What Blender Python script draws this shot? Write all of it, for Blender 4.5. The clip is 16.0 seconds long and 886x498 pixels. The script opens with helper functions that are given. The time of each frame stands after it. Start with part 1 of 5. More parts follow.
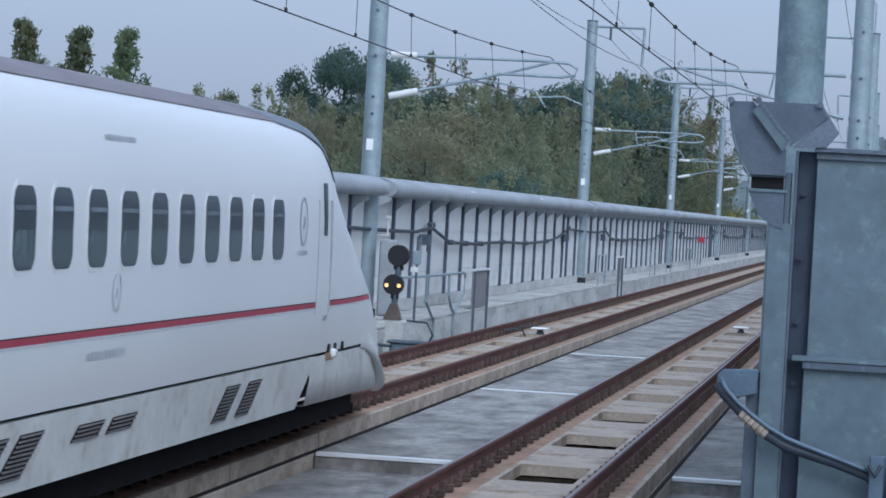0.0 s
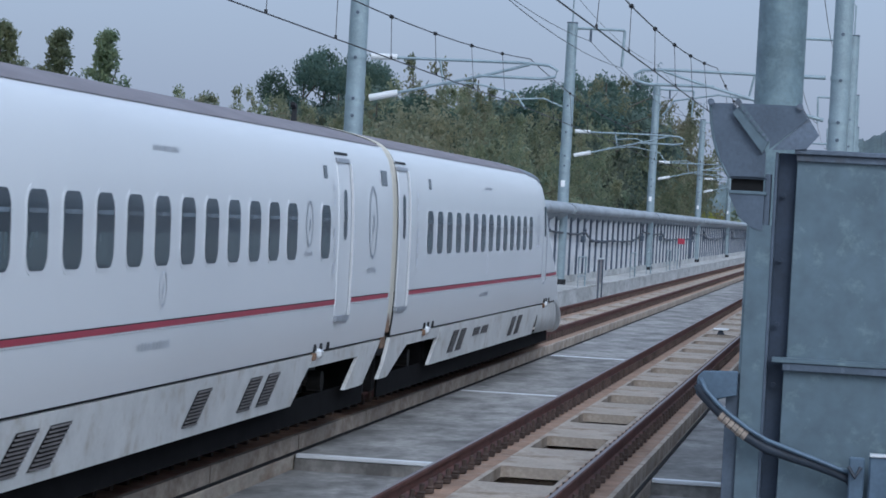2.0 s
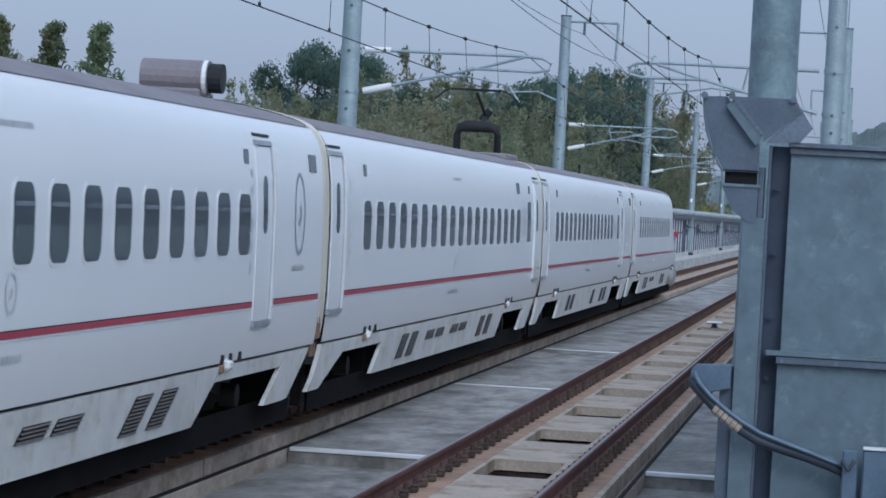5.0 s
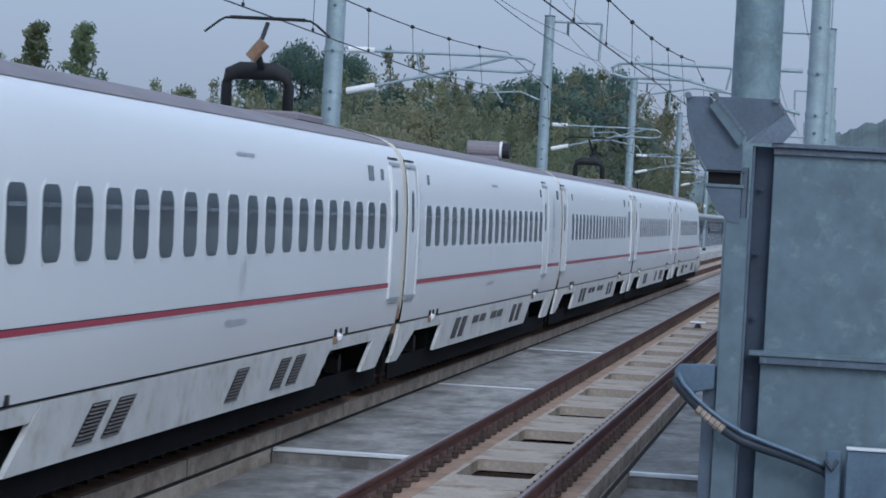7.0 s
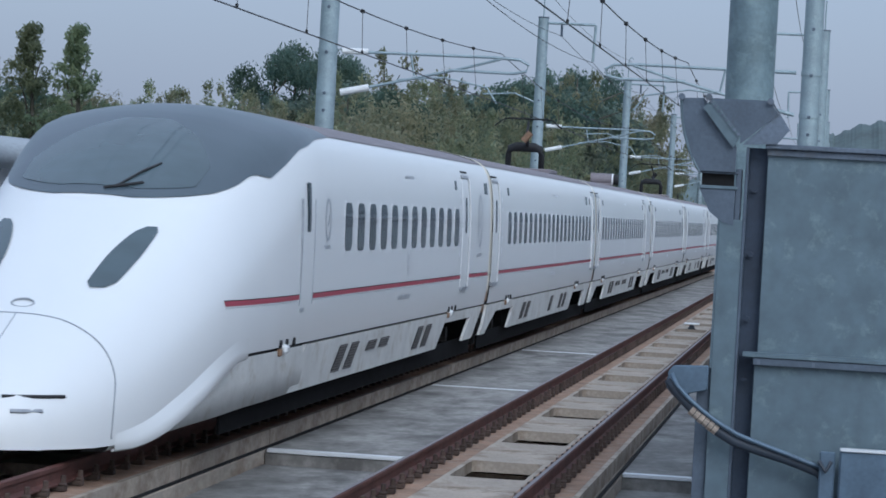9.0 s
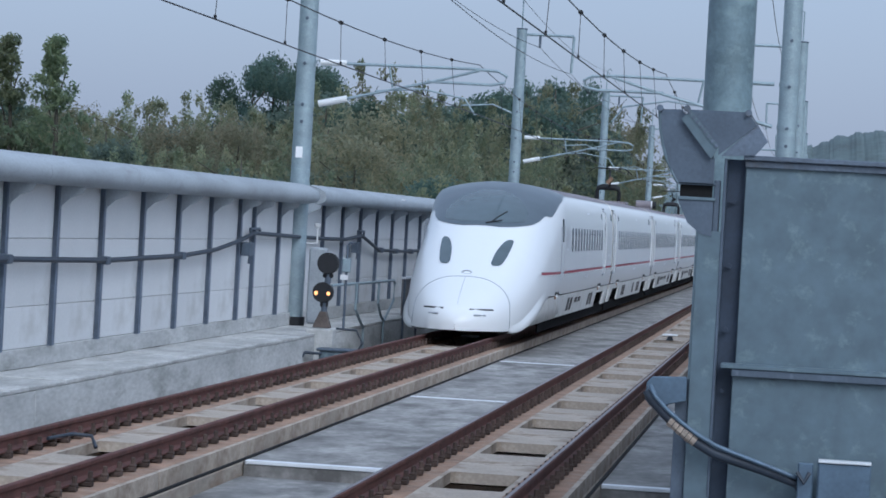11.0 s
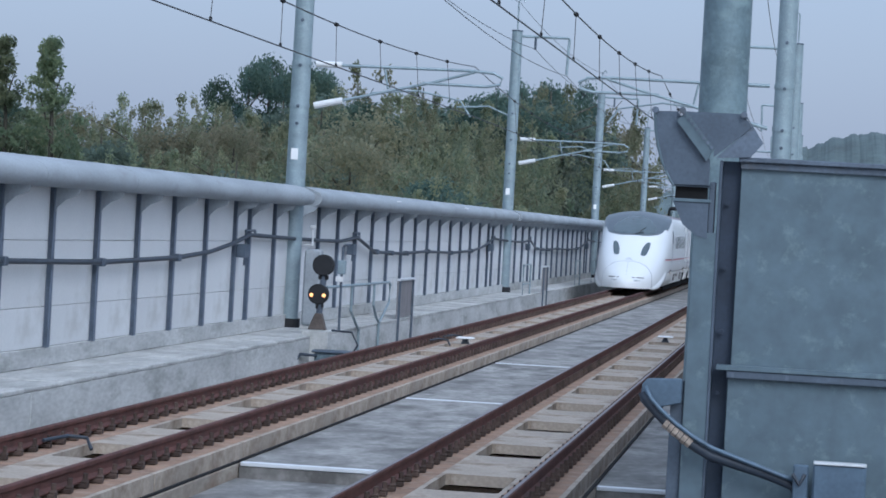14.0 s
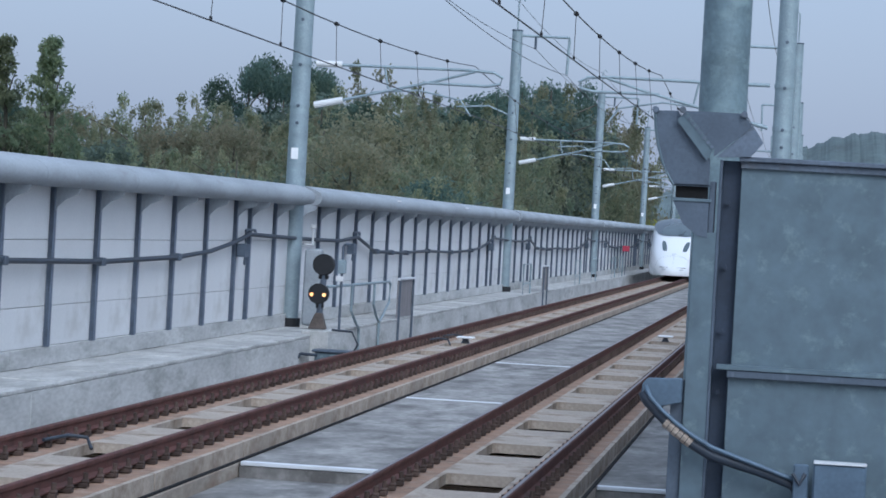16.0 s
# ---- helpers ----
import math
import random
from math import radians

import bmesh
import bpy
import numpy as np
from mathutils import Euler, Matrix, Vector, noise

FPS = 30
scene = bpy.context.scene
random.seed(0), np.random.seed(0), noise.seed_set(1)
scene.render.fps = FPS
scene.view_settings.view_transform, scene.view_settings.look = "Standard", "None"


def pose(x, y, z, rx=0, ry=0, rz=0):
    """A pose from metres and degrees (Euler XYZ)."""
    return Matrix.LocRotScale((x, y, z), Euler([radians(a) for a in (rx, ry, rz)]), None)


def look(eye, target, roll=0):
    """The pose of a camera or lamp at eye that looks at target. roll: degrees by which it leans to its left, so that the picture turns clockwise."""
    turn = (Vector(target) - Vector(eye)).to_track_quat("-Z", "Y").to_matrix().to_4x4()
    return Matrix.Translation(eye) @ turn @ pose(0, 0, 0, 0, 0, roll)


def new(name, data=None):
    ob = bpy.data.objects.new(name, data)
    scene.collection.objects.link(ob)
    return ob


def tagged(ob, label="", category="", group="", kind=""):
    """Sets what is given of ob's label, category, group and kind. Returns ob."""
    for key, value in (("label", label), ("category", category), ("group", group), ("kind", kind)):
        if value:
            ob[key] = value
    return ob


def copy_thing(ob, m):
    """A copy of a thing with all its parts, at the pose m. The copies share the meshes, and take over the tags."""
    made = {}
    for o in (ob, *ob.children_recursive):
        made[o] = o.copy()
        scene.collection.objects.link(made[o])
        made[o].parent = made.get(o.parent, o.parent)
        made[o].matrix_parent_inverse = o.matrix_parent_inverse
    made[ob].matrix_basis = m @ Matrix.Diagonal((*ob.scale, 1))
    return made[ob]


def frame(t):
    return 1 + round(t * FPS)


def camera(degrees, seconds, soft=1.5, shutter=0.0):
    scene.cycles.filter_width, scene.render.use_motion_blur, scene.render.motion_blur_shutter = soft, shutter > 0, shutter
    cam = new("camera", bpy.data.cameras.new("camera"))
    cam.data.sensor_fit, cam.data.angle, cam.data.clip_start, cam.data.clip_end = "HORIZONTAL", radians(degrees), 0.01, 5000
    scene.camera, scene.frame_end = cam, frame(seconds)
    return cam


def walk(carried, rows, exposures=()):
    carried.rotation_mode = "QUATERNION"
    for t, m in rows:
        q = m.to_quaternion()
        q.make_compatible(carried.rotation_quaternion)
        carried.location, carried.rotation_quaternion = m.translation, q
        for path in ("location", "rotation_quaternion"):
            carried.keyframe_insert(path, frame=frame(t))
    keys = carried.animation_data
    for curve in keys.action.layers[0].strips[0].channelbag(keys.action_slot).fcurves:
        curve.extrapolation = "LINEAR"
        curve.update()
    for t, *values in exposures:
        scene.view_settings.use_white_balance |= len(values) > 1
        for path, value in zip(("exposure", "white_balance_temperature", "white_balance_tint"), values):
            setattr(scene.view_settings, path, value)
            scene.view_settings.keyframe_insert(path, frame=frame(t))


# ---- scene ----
cam = camera(17.011, 16.0, soft=1.7, shutter=0.12)
EYE = (7.726, 0.0, 2.569)


def aim(yaw, pitch, roll):
    """The camera's pose at EYE: turned left of the track by yaw, tilted by pitch, leaning by roll."""
    a, b = radians(yaw), radians(pitch)
    way = Vector((-math.sin(a) * math.cos(b), math.cos(a) * math.cos(b), math.sin(b)))
    return look(EYE, Vector(EYE) + way * 50, roll)


walk(cam, [(t, aim(y, q, r)) for t, y, q, r in (
    (0, 8.345, -0.759, 3.168), (0.5, 8.339, -0.795, 3.167), (1, 8.291, -0.893, 3.168), (1.5, 8.156, -0.869, 3.167),
    (2, 7.962, -0.704, 3.167), (2.5, 7.924, -0.741, 3.169), (3, 7.891, -0.739, 3.169), (3.5, 7.885, -0.833, 3.166),
    (6, 7.649, -0.813, 3.169), (6.5, 7.505, -0.762, 3.168), (7, 7.516, -0.809, 3.168), (7.5, 7.472, -0.803, 3.170),
    (8, 7.382, -0.825, 3.169), (8.5, 7.346, -0.746, 3.169), (9, 7.398, -0.776, 3.170), (11.5, 6.946, -0.506, 3.170),
    (12, 6.962, -0.510, 3.171), (12.5, 6.988, -0.595, 3.171), (13, 6.923, -0.558, 3.171), (13.5, 6.916, -0.494, 3.169),
    (14, 6.906, -0.494, 3.170), (14.5, 6.899, -0.443, 3.173), (15, 6.886, -0.443, 3.174), (15.5, 6.961, -0.480, 3.172),
    (16, 6.909, -0.504, 3.172)
)], [(0, 0.05, 5420, 6.5), (0.5, -0.03, 5420, 6.5), (2, -0.09, 5420, 6.5), (8, -0.11, 5430, 6.5), (9, -0.10, 5520, 5.5), (11.5, 0.0, 5420, 6.5), (16, 0.05, 5420, 6.5)])

# ---- light: an overcast day, brighter overhead and behind the camera ----
world = bpy.data.worlds.new("overcast_sky")
scene.world = world
world.use_nodes = True
wn, wl = world.node_tree.nodes, world.node_tree.links
wn.clear()
SUN_UP, SUN_AROUND = radians(38), radians(152)
sky = wn.new("ShaderNodeTexSky")
sky.sky_type, sky.sun_disc = "NISHITA", False
sky.sun_elevation, sky.sun_rotation = SUN_UP, SUN_AROUND
sky.air_density, sky.dust_density = 1.0, 4.0
sky_light = wn.new("ShaderNodeBackground")
sky_light.inputs[1].default_value = 0.05
wl.new(sky.outputs[0], sky_light.inputs[0])
coord, split = wn.new("ShaderNodeTexCoord"), wn.new("ShaderNodeSeparateXYZ")
wl.new(coord.outputs["Generated"], split.inputs[0])
ramp = wn.new("ShaderNodeValToRGB")
ramp.color_ramp.elements[0].position, ramp.color_ramp.elements[0].color = 0.0, (0.325, 0.345, 0.420, 1)
ramp.color_ramp.elements[1].position, ramp.color_ramp.elements[1].color = 1.0, (0.64, 0.69, 0.78, 1)
wl.new(split.outputs[2], ramp.inputs[0])
cloud = wn.new("ShaderNodeBackground")
cloud.inputs[1].default_value = 1.0
wl.new(ramp.outputs[0], cloud.inputs[0])
both, out = wn.new("ShaderNodeAddShader"), wn.new("ShaderNodeOutputWorld")
wl.new(sky_light.outputs[0], both.inputs[0])
wl.new(cloud.outputs[0], both.inputs[1])
# the cloud is thinner towards the sun
lean, bright, glare, all_sky = (wn.new(q) for q in ("ShaderNodeVectorMath", "ShaderNodeMapRange", "ShaderNodeBackground", "ShaderNodeAddShader"))
lean.operation = "DOT_PRODUCT"
lean.inputs[1].default_value = (0.74, -0.67, 0.06)
wl.new(coord.outputs["Generated"], lean.inputs[0])
bright.inputs["From Min"].default_value, bright.inputs["From Max"].default_value = 0.0, 1.0
bright.inputs["To Min"].default_value, bright.inputs["To Max"].default_value = 0.0, 0.42
wl.new(lean.outputs["Value"], bright.inputs["Value"])
glare.inputs[0].default_value = (0.92, 0.96, 1.0, 1)
wl.new(bright.outputs[0], glare.inputs[1])
wl.new(both.outputs[0], all_sky.inputs[0])
wl.new(glare.outputs[0], all_sky.inputs[1])
wl.new(all_sky.outputs[0], out.inputs[0])

sun_data = bpy.data.lights.new("sun", "SUN")
sun_data.energy, sun_data.angle, sun_data.color = 1.05, radians(30), (1.0, 0.97, 0.95)
sun = new("sun", sun_data)
sun.matrix_world = look((0, 0, 60), Vector((0, 0, 60)) - Vector((
    math.sin(SUN_AROUND) * math.cos(SUN_UP), math.cos(SUN_AROUND) * math.cos(SUN_UP), math.sin(SUN_UP))))


# ---- materials ----
def material(name, col, rough=0.6, metal=0.0, scale=2.0, amount=0.15, fine=30.0, bump=0.15, dirt=None, spread=0.55,
             stretch=(1, 1, 1), piece=0.0, glow=None, spec=0.5):
    """A painted or bare surface: col varied at two scales, with dirt in patches, fine relief and piece-to-piece change."""
    m = bpy.data.materials.new(name)
    m.use_nodes = True
    n, l = m.node_tree.nodes, m.node_tree.links
    b = n["Principled BSDF"]
    tc, mp = n.new("ShaderNodeTexCoord"), n.new("ShaderNodeMapping")
    mp.inputs["Scale"].default_value = stretch
    l.new(tc.outputs["Object"], mp.inputs[0])
    big, small = n.new("ShaderNodeTexNoise"), n.new("ShaderNodeTexNoise")
    for tex, s, d in ((big, scale, 5), (small, fine, 3)):
        tex.inputs["Scale"].default_value, tex.inputs["Detail"].default_value = s, d
        l.new(mp.outputs[0], tex.inputs["Vector"])
    r = n.new("ShaderNodeValToRGB")
    e = r.color_ramp.elements
    e[0].position, e[0].color = 0.3, (*[c * (1 - amount) for c in col], 1)
    e[1].position, e[1].color = 0.7, (*[min(1, c * (1 + amount)) for c in col], 1)
    l.new(big.outputs["Fac"], r.inputs[0])
    colour = r.outputs[0]
    grain = n.new("ShaderNodeMix")
    grain.data_type, grain.blend_type = "RGBA", "OVERLAY"
    grain.inputs["Factor"].default_value = min(0.6, amount * 1.6)
    l.new(colour, grain.inputs["A"])
    l.new(small.outputs["Fac"], grain.inputs["B"])
    colour = grain.outputs["Result"]
    if dirt:
        patch, thr = n.new("ShaderNodeTexNoise"), n.new("ShaderNodeValToRGB")
        patch.inputs["Scale"].default_value, patch.inputs["Detail"].default_value = scale * 1.7, 8
        patch.inputs["Roughness"].default_value = 0.65
        l.new(mp.outputs[0], patch.inputs["Vector"])
        thr.color_ramp.elements[0].position, thr.color_ramp.elements[1].position = spread - 0.02, spread + 0.18
        l.new(patch.outputs["Fac"], thr.inputs[0])
        mx = n.new("ShaderNodeMix")
        mx.data_type = "RGBA"
        l.new(thr.outputs[0], mx.inputs["Factor"])
        l.new(colour, mx.inputs["A"])
        mx.inputs["B"].default_value = (*dirt, 1)
        colour = mx.outputs["Result"]
    if piece:
        info, hsv, rg = n.new("ShaderNodeObjectInfo"), n.new("ShaderNodeHueSaturation"), n.new("ShaderNodeMapRange")
        rg.inputs["To Min"].default_value, rg.inputs["To Max"].default_value = 1 - piece, 1 + piece
        l.new(info.outputs["Random"], rg.inputs["Value"])
        l.new(rg.outputs[0], hsv.inputs["Value"])
        l.new(colour, hsv.inputs["Color"])
        colour = hsv.outputs[0]
    l.new(colour, b.inputs["Base Color"])
    rr = n.new("ShaderNodeMapRange")
    vary = 0.1 if bump else 0.0
    rr.inputs["To Min"].default_value, rr.inputs["To Max"].default_value = max(0.02, rough - vary), min(1, rough + vary)
    l.new(small.outputs["Fac"], rr.inputs["Value"])
    l.new(rr.outputs[0], b.inputs["Roughness"])
    b.inputs["Metallic"].default_value = metal
    b.inputs["Specular IOR Level"].default_value = spec
    if bump:
        bp = n.new("ShaderNodeBump")
        bp.inputs["Strength"].default_value, bp.inputs["Distance"].default_value = bump, 0.01
        l.new(small.outputs["Fac"], bp.inputs["Height"])
        l.new(bp.outputs[0], b.inputs["Normal"])
    if glow:
        b.inputs["Emission Color"].default_value, b.inputs["Emission Strength"].default_value = (*glow[:3], 1), glow[3]
    return m


def leaf_material(name, col, other, third):
    """Foliage whose clumps differ one from another."""
    m = bpy.data.materials.new(name)
    m.use_nodes = True
    n, l = m.node_tree.nodes, m.node_tree.links
    b = n["Principled BSDF"]
    geo, info, add = n.new("ShaderNodeNewGeometry"), n.new("ShaderNodeObjectInfo"), n.new("ShaderNodeMath")
    half = n.new("ShaderNodeMath")
    half.operation = "MULTIPLY"
    half.inputs[1].default_value = 0.22
    l.new(geo.outputs["Random Per Island"], half.inputs[0])
    tc, tex = n.new("ShaderNodeTexCoord"), n.new("ShaderNodeTexNoise")
    tex.inputs["Scale"].default_value, tex.inputs["Detail"].default_value = 0.5, 2.5
    streak = n.new("ShaderNodeMapping")
    streak.inputs["Scale"].default_value = (1, 1, 0.35)
    l.new(tc.outputs["Object"], streak.inputs[0])
    l.new(streak.outputs[0], tex.inputs["Vector"])
    l.new(half.outputs[0], add.inputs[0])
    l.new(tex.outputs["Fac"], add.inputs[1])
    r = n.new("ShaderNodeValToRGB")
    e = r.color_ramp.elements
    e[0].position, e[0].color = 0.42, (*col, 1)
    e[1].position, e[1].color = 0.82, (*third, 1)
    mid = e.new(0.62)
    mid.color = (*other, 1)
    l.new(add.outputs[0], r.inputs[0])
    hsv, rg, hr = n.new("ShaderNodeHueSaturation"), n.new("ShaderNodeMapRange"), n.new("ShaderNodeMapRange")
    rg.inputs["To Min"].default_value, rg.inputs["To Max"].default_value = 0.78, 1.22
    hr.inputs["To Min"].default_value, hr.inputs["To Max"].default_value = 0.47, 0.52
    l.new(info.outputs["Random"], rg.inputs["Value"])
    l.new(info.outputs["Random"], hr.inputs["Value"])
    l.new(rg.outputs[0], hsv.inputs["Value"])
    l.new(hr.outputs[0], hsv.inputs["Hue"])
    l.new(r.outputs[0], hsv.inputs["Color"])
    l.new(hsv.outputs[0], b.inputs["Base Color"])
    b.inputs["Roughness"].default_value = 0.7
    b.inputs["Specular IOR Level"].default_value = 0.15
    through_leaf, mix = n.new("ShaderNodeBsdfTranslucent"), n.new("ShaderNodeMixShader")
    mix.inputs[0].default_value = 0.78
    l.new(hsv.outputs[0], through_leaf.inputs[0])
    l.new(b.outputs[0], mix.inputs[1])
    l.new(through_leaf.outputs[0], mix.inputs[2])
    l.new(mix.outputs[0], n["Material Output"].inputs[0])
    return m


M = dict(
    deck=material("deck_concrete", (0.285, 0.276, 0.264), 0.8, scale=0.9, amount=0.34, fine=9, bump=0.5,
                  dirt=(0.115, 0.11, 0.105), spread=0.47, stretch=(1, 0.5, 1)),
    slab=material("slab_concrete", (0.42, 0.36, 0.30), 0.85, scale=1.2, amount=0.2, fine=25, bump=0.4,
                  dirt=(0.20, 0.15, 0.105), spread=0.5, stretch=(1, 0.6, 1)),
    bed=material("bed_concrete", (0.36, 0.315, 0.265), 0.85, scale=1.5, amount=0.22, fine=25, bump=0.4,
                 dirt=(0.2, 0.14, 0.1), spread=0.52, stretch=(1, 0.25, 0.8)),
    stain=material("rust_stained_concrete", (0.30, 0.19, 0.13), 0.9, scale=2.5, amount=0.3, fine=30, bump=0.4,
                   dirt=(0.36, 0.29, 0.23), spread=0.52),
    kerb=material("pale_concrete", (0.46, 0.465, 0.46), 0.85, scale=1.4, amount=0.2, fine=20, bump=0.35,
                  dirt=(0.25, 0.255, 0.24), spread=0.53, stretch=(1, 0.22, 0.9)),
    panel=material("barrier_panel", (0.63, 0.64, 0.65), 0.8, scale=0.8, amount=0.08, fine=40, bump=0.12,
                   dirt=(0.47, 0.47, 0.46), spread=0.56, stretch=(1, 0.3, 0.5), piece=0.05),
    hood=material("hood_metal", (0.315, 0.345, 0.375), 0.75, 0.1, scale=1.2, amount=0.16, fine=25, bump=0.1,
                  dirt=(0.24, 0.255, 0.27), spread=0.56, stretch=(1, 0.3, 1)),
    post=material("painted_post_steel", (0.135, 0.168, 0.225), 0.6, 0.2, scale=3, amount=0.2, fine=30, bump=0.15,
                  dirt=(0.10, 0.12, 0.16), spread=0.56),
    steel=material("weathered_steel", (0.11, 0.135, 0.175), 0.6, 0.4, scale=3, amount=0.25, fine=40, bump=0.2,
                   dirt=(0.09, 0.085, 0.08), spread=0.58),
    galv=material("galvanised_steel", (0.108, 0.150, 0.180), 0.55, 0.25, scale=4.5, amount=0.14, fine=14, bump=0.05,
                  dirt=(0.19, 0.255, 0.27), spread=0.57),
    pole=material("pole_steel", (0.265, 0.33, 0.365), 0.5, 0.3, scale=3, amount=0.14, fine=30, bump=0.08,
                  dirt=(0.37, 0.45, 0.48), spread=0.58),
    dull=material("dull_steel", (0.088, 0.112, 0.148), 0.55, 0.35, scale=5, amount=0.16, fine=50, bump=0.1,
                  dirt=(0.075, 0.09, 0.115), spread=0.6),
    rail=material("rusty_rail", (0.105, 0.042, 0.034), 0.75, 0.2, scale=3, amount=0.3, fine=60, bump=0.3,
                  dirt=(0.065, 0.036, 0.03), spread=0.55),
    worn=material("worn_rail_head", (0.19, 0.16, 0.155), 0.4, 0.8, scale=2, amount=0.15, fine=60, bump=0.02),
    clip=material("rail_clip", (0.085, 0.06, 0.05), 0.7, 0.3, scale=6, amount=0.3, fine=60, bump=0.2, piece=0.3),
    white=material("white_train_paint", (0.725, 0.742, 0.755), 0.24, scale=0.25, amount=0.012, fine=2, bump=0.0),
    skirt=material("grimy_white_paint", (0.58, 0.585, 0.575), 0.5, scale=1.6, amount=0.12, fine=18, bump=0.05,
                   dirt=(0.38, 0.35, 0.30), spread=0.55),
    roof=material("roof_coating", (0.185, 0.165, 0.18), 0.6, scale=0.9, amount=0.14, fine=30, bump=0.1,
                  dirt=(0.24, 0.22, 0.22), spread=0.58),
    nosecap=material("dark_grey_canopy", (0.065, 0.088, 0.108), 0.3, scale=0.8, amount=0.03, fine=20, bump=0.0),
    glass=material("tinted_glass", (0.024, 0.038, 0.050), 0.16, scale=0.9, amount=0.3, fine=4, bump=0.0, piece=0.25, spec=0.4),
    # Reflections on the panes, painted as a low patch and a streak.
    interior=material("painted_low_reflection", (0.058, 0.084, 0.090), 0.2, scale=6, amount=0.35, fine=14, bump=0.0, piece=0.3, stretch=(1, 1, 0.3)),
    pane_streak=material("painted_streak_grey", (0.085, 0.105, 0.125), 0.25, scale=5, amount=0.3, fine=20, bump=0.0, piece=0.4),
    screen=material("windscreen_glass", (0.064, 0.092, 0.107), 0.09, scale=0.7, amount=0.12, fine=3, bump=0.0),
    seal=material("rubber_seal", (0.012, 0.013, 0.016), 0.75, scale=4, amount=0.2, fine=40, bump=0.1),
    red=material("red_stripe", (0.36, 0.035, 0.065), 0.4, scale=2, amount=0.08, fine=20, bump=0.0),
    faint=material("pale_grey_lettering", (0.235, 0.26, 0.30), 0.5, scale=4, amount=0.15, fine=40, bump=0.0),
    pale=material("faded_lettering", (0.44, 0.465, 0.50), 0.5, scale=4, amount=0.15, fine=40, bump=0.0),
    mark=material("grey_lettering", (0.28, 0.30, 0.33), 0.5, scale=4, amount=0.15, fine=40, bump=0.0),
    # Colour of the added strips that play the shade below the skirts.
    under_shade=material("painted_shade_black", (0.006, 0.006, 0.007), 0.95, scale=3, amount=0.3, fine=20, bump=0.1, spec=0.1),
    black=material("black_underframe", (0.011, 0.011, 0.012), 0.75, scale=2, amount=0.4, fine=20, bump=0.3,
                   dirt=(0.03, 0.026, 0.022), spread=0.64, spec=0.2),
    mottle=material("mottled_pole_steel", (0.155, 0.215, 0.245), 0.55, 0.25, scale=3.5, amount=0.2, fine=30, bump=0.08,
                    dirt=(0.235, 0.315, 0.335), spread=0.52),
    iron=material("bogie_iron", (0.032, 0.031, 0.030), 0.6, 0.4, scale=4, amount=0.3, fine=30, bump=0.2,
                  dirt=(0.07, 0.066, 0.06), spread=0.62),
    cream=material("cream_bellows", (0.56, 0.53, 0.45), 0.75, scale=3, amount=0.12, fine=30, bump=0.1,
                   dirt=(0.25, 0.17, 0.10), spread=0.64, stretch=(1, 1, 0.3)),
    rust=material("rust_marks", (0.20, 0.125, 0.08), 0.85, scale=5, amount=0.3, fine=40, bump=0.2),
    insul=material("white_insulator", (0.69, 0.70, 0.71), 0.3, scale=4, amount=0.05, fine=30, bump=0.05),
    cable=material("dark_cable", (0.030, 0.040, 0.058), 0.55, scale=4, amount=0.2, fine=30, bump=0.1),
    wire=material("copper_wire", (0.055, 0.055, 0.06), 0.5, 0.5, scale=2, amount=0.2, fine=20, bump=0.0),
    tape=material("frayed_tape", (0.42, 0.35, 0.29), 0.9, scale=12, amount=0.25, fine=60, bump=0.5,
                  dirt=(0.2, 0.2, 0.22), spread=0.55),
    lamp=material("amber_signal_lens", (0.9, 0.6, 0.25), 0.3, amount=0.0, bump=0.0, glow=(1.0, 0.36, 0.10, 1.6)),
    paper=material("white_plate", (0.78, 0.79, 0.80), 0.5, scale=6, amount=0.05, fine=30, bump=0.0),
    sign=material("grey_sign_back", (0.26, 0.245, 0.25), 0.6, 0.2, scale=3, amount=0.12, fine=30, bump=0.1),
    alu=material("aluminium_strip", (0.72, 0.74, 0.77), 0.4, 0.3, scale=3, amount=0.08, fine=40, bump=0.05),
    culm=material("pale_bamboo_culm", (0.27, 0.27, 0.19), 0.7, scale=2, amount=0.2, fine=14, bump=0.1),
    bark=material("bark", (0.085, 0.078, 0.062), 0.9, scale=2, amount=0.25, fine=14, bump=0.5),
    soil=material("undergrowth", (0.10, 0.12, 0.065), 0.95, scale=0.05, amount=0.4, fine=0.8, bump=0.6,
                  dirt=(0.09, 0.085, 0.05), spread=0.55),
    farhill=material("far_woodland", (0.10, 0.135, 0.14), 0.95, scale=0.02, amount=0.3, fine=0.15, bump=0.3),
    house=material("house_render", (0.55, 0.56, 0.57), 0.8, scale=0.5, amount=0.08, fine=8, bump=0.1),
)
# Leaf greens are paled and greyed towards blue to carry the hill's haze.
LEAF = dict(
    bamboo=leaf_material("bamboo_leaves", (0.20, 0.245, 0.175), (0.285, 0.312, 0.20), (0.385, 0.37, 0.24)),
    broad=leaf_material("broad_leaves", (0.11, 0.17, 0.15), (0.145, 0.21, 0.17), (0.185, 0.24, 0.18)),
    dry=leaf_material("brownish_leaves", (0.22, 0.235, 0.165), (0.29, 0.285, 0.19), (0.37, 0.335, 0.22)),
    blue=leaf_material("hazy_green_leaves", (0.155, 0.205, 0.175), (0.20, 0.25, 0.195), (0.25, 0.285, 0.215)),
    cone=leaf_material("feathery_leaves", (0.17, 0.22, 0.15), (0.24, 0.285, 0.18), (0.33, 0.35, 0.20)),
    yellow=leaf_material("yellow_leaves", (0.26, 0.26, 0.06), (0.34, 0.32, 0.09), (0.40, 0.36, 0.12)),
)


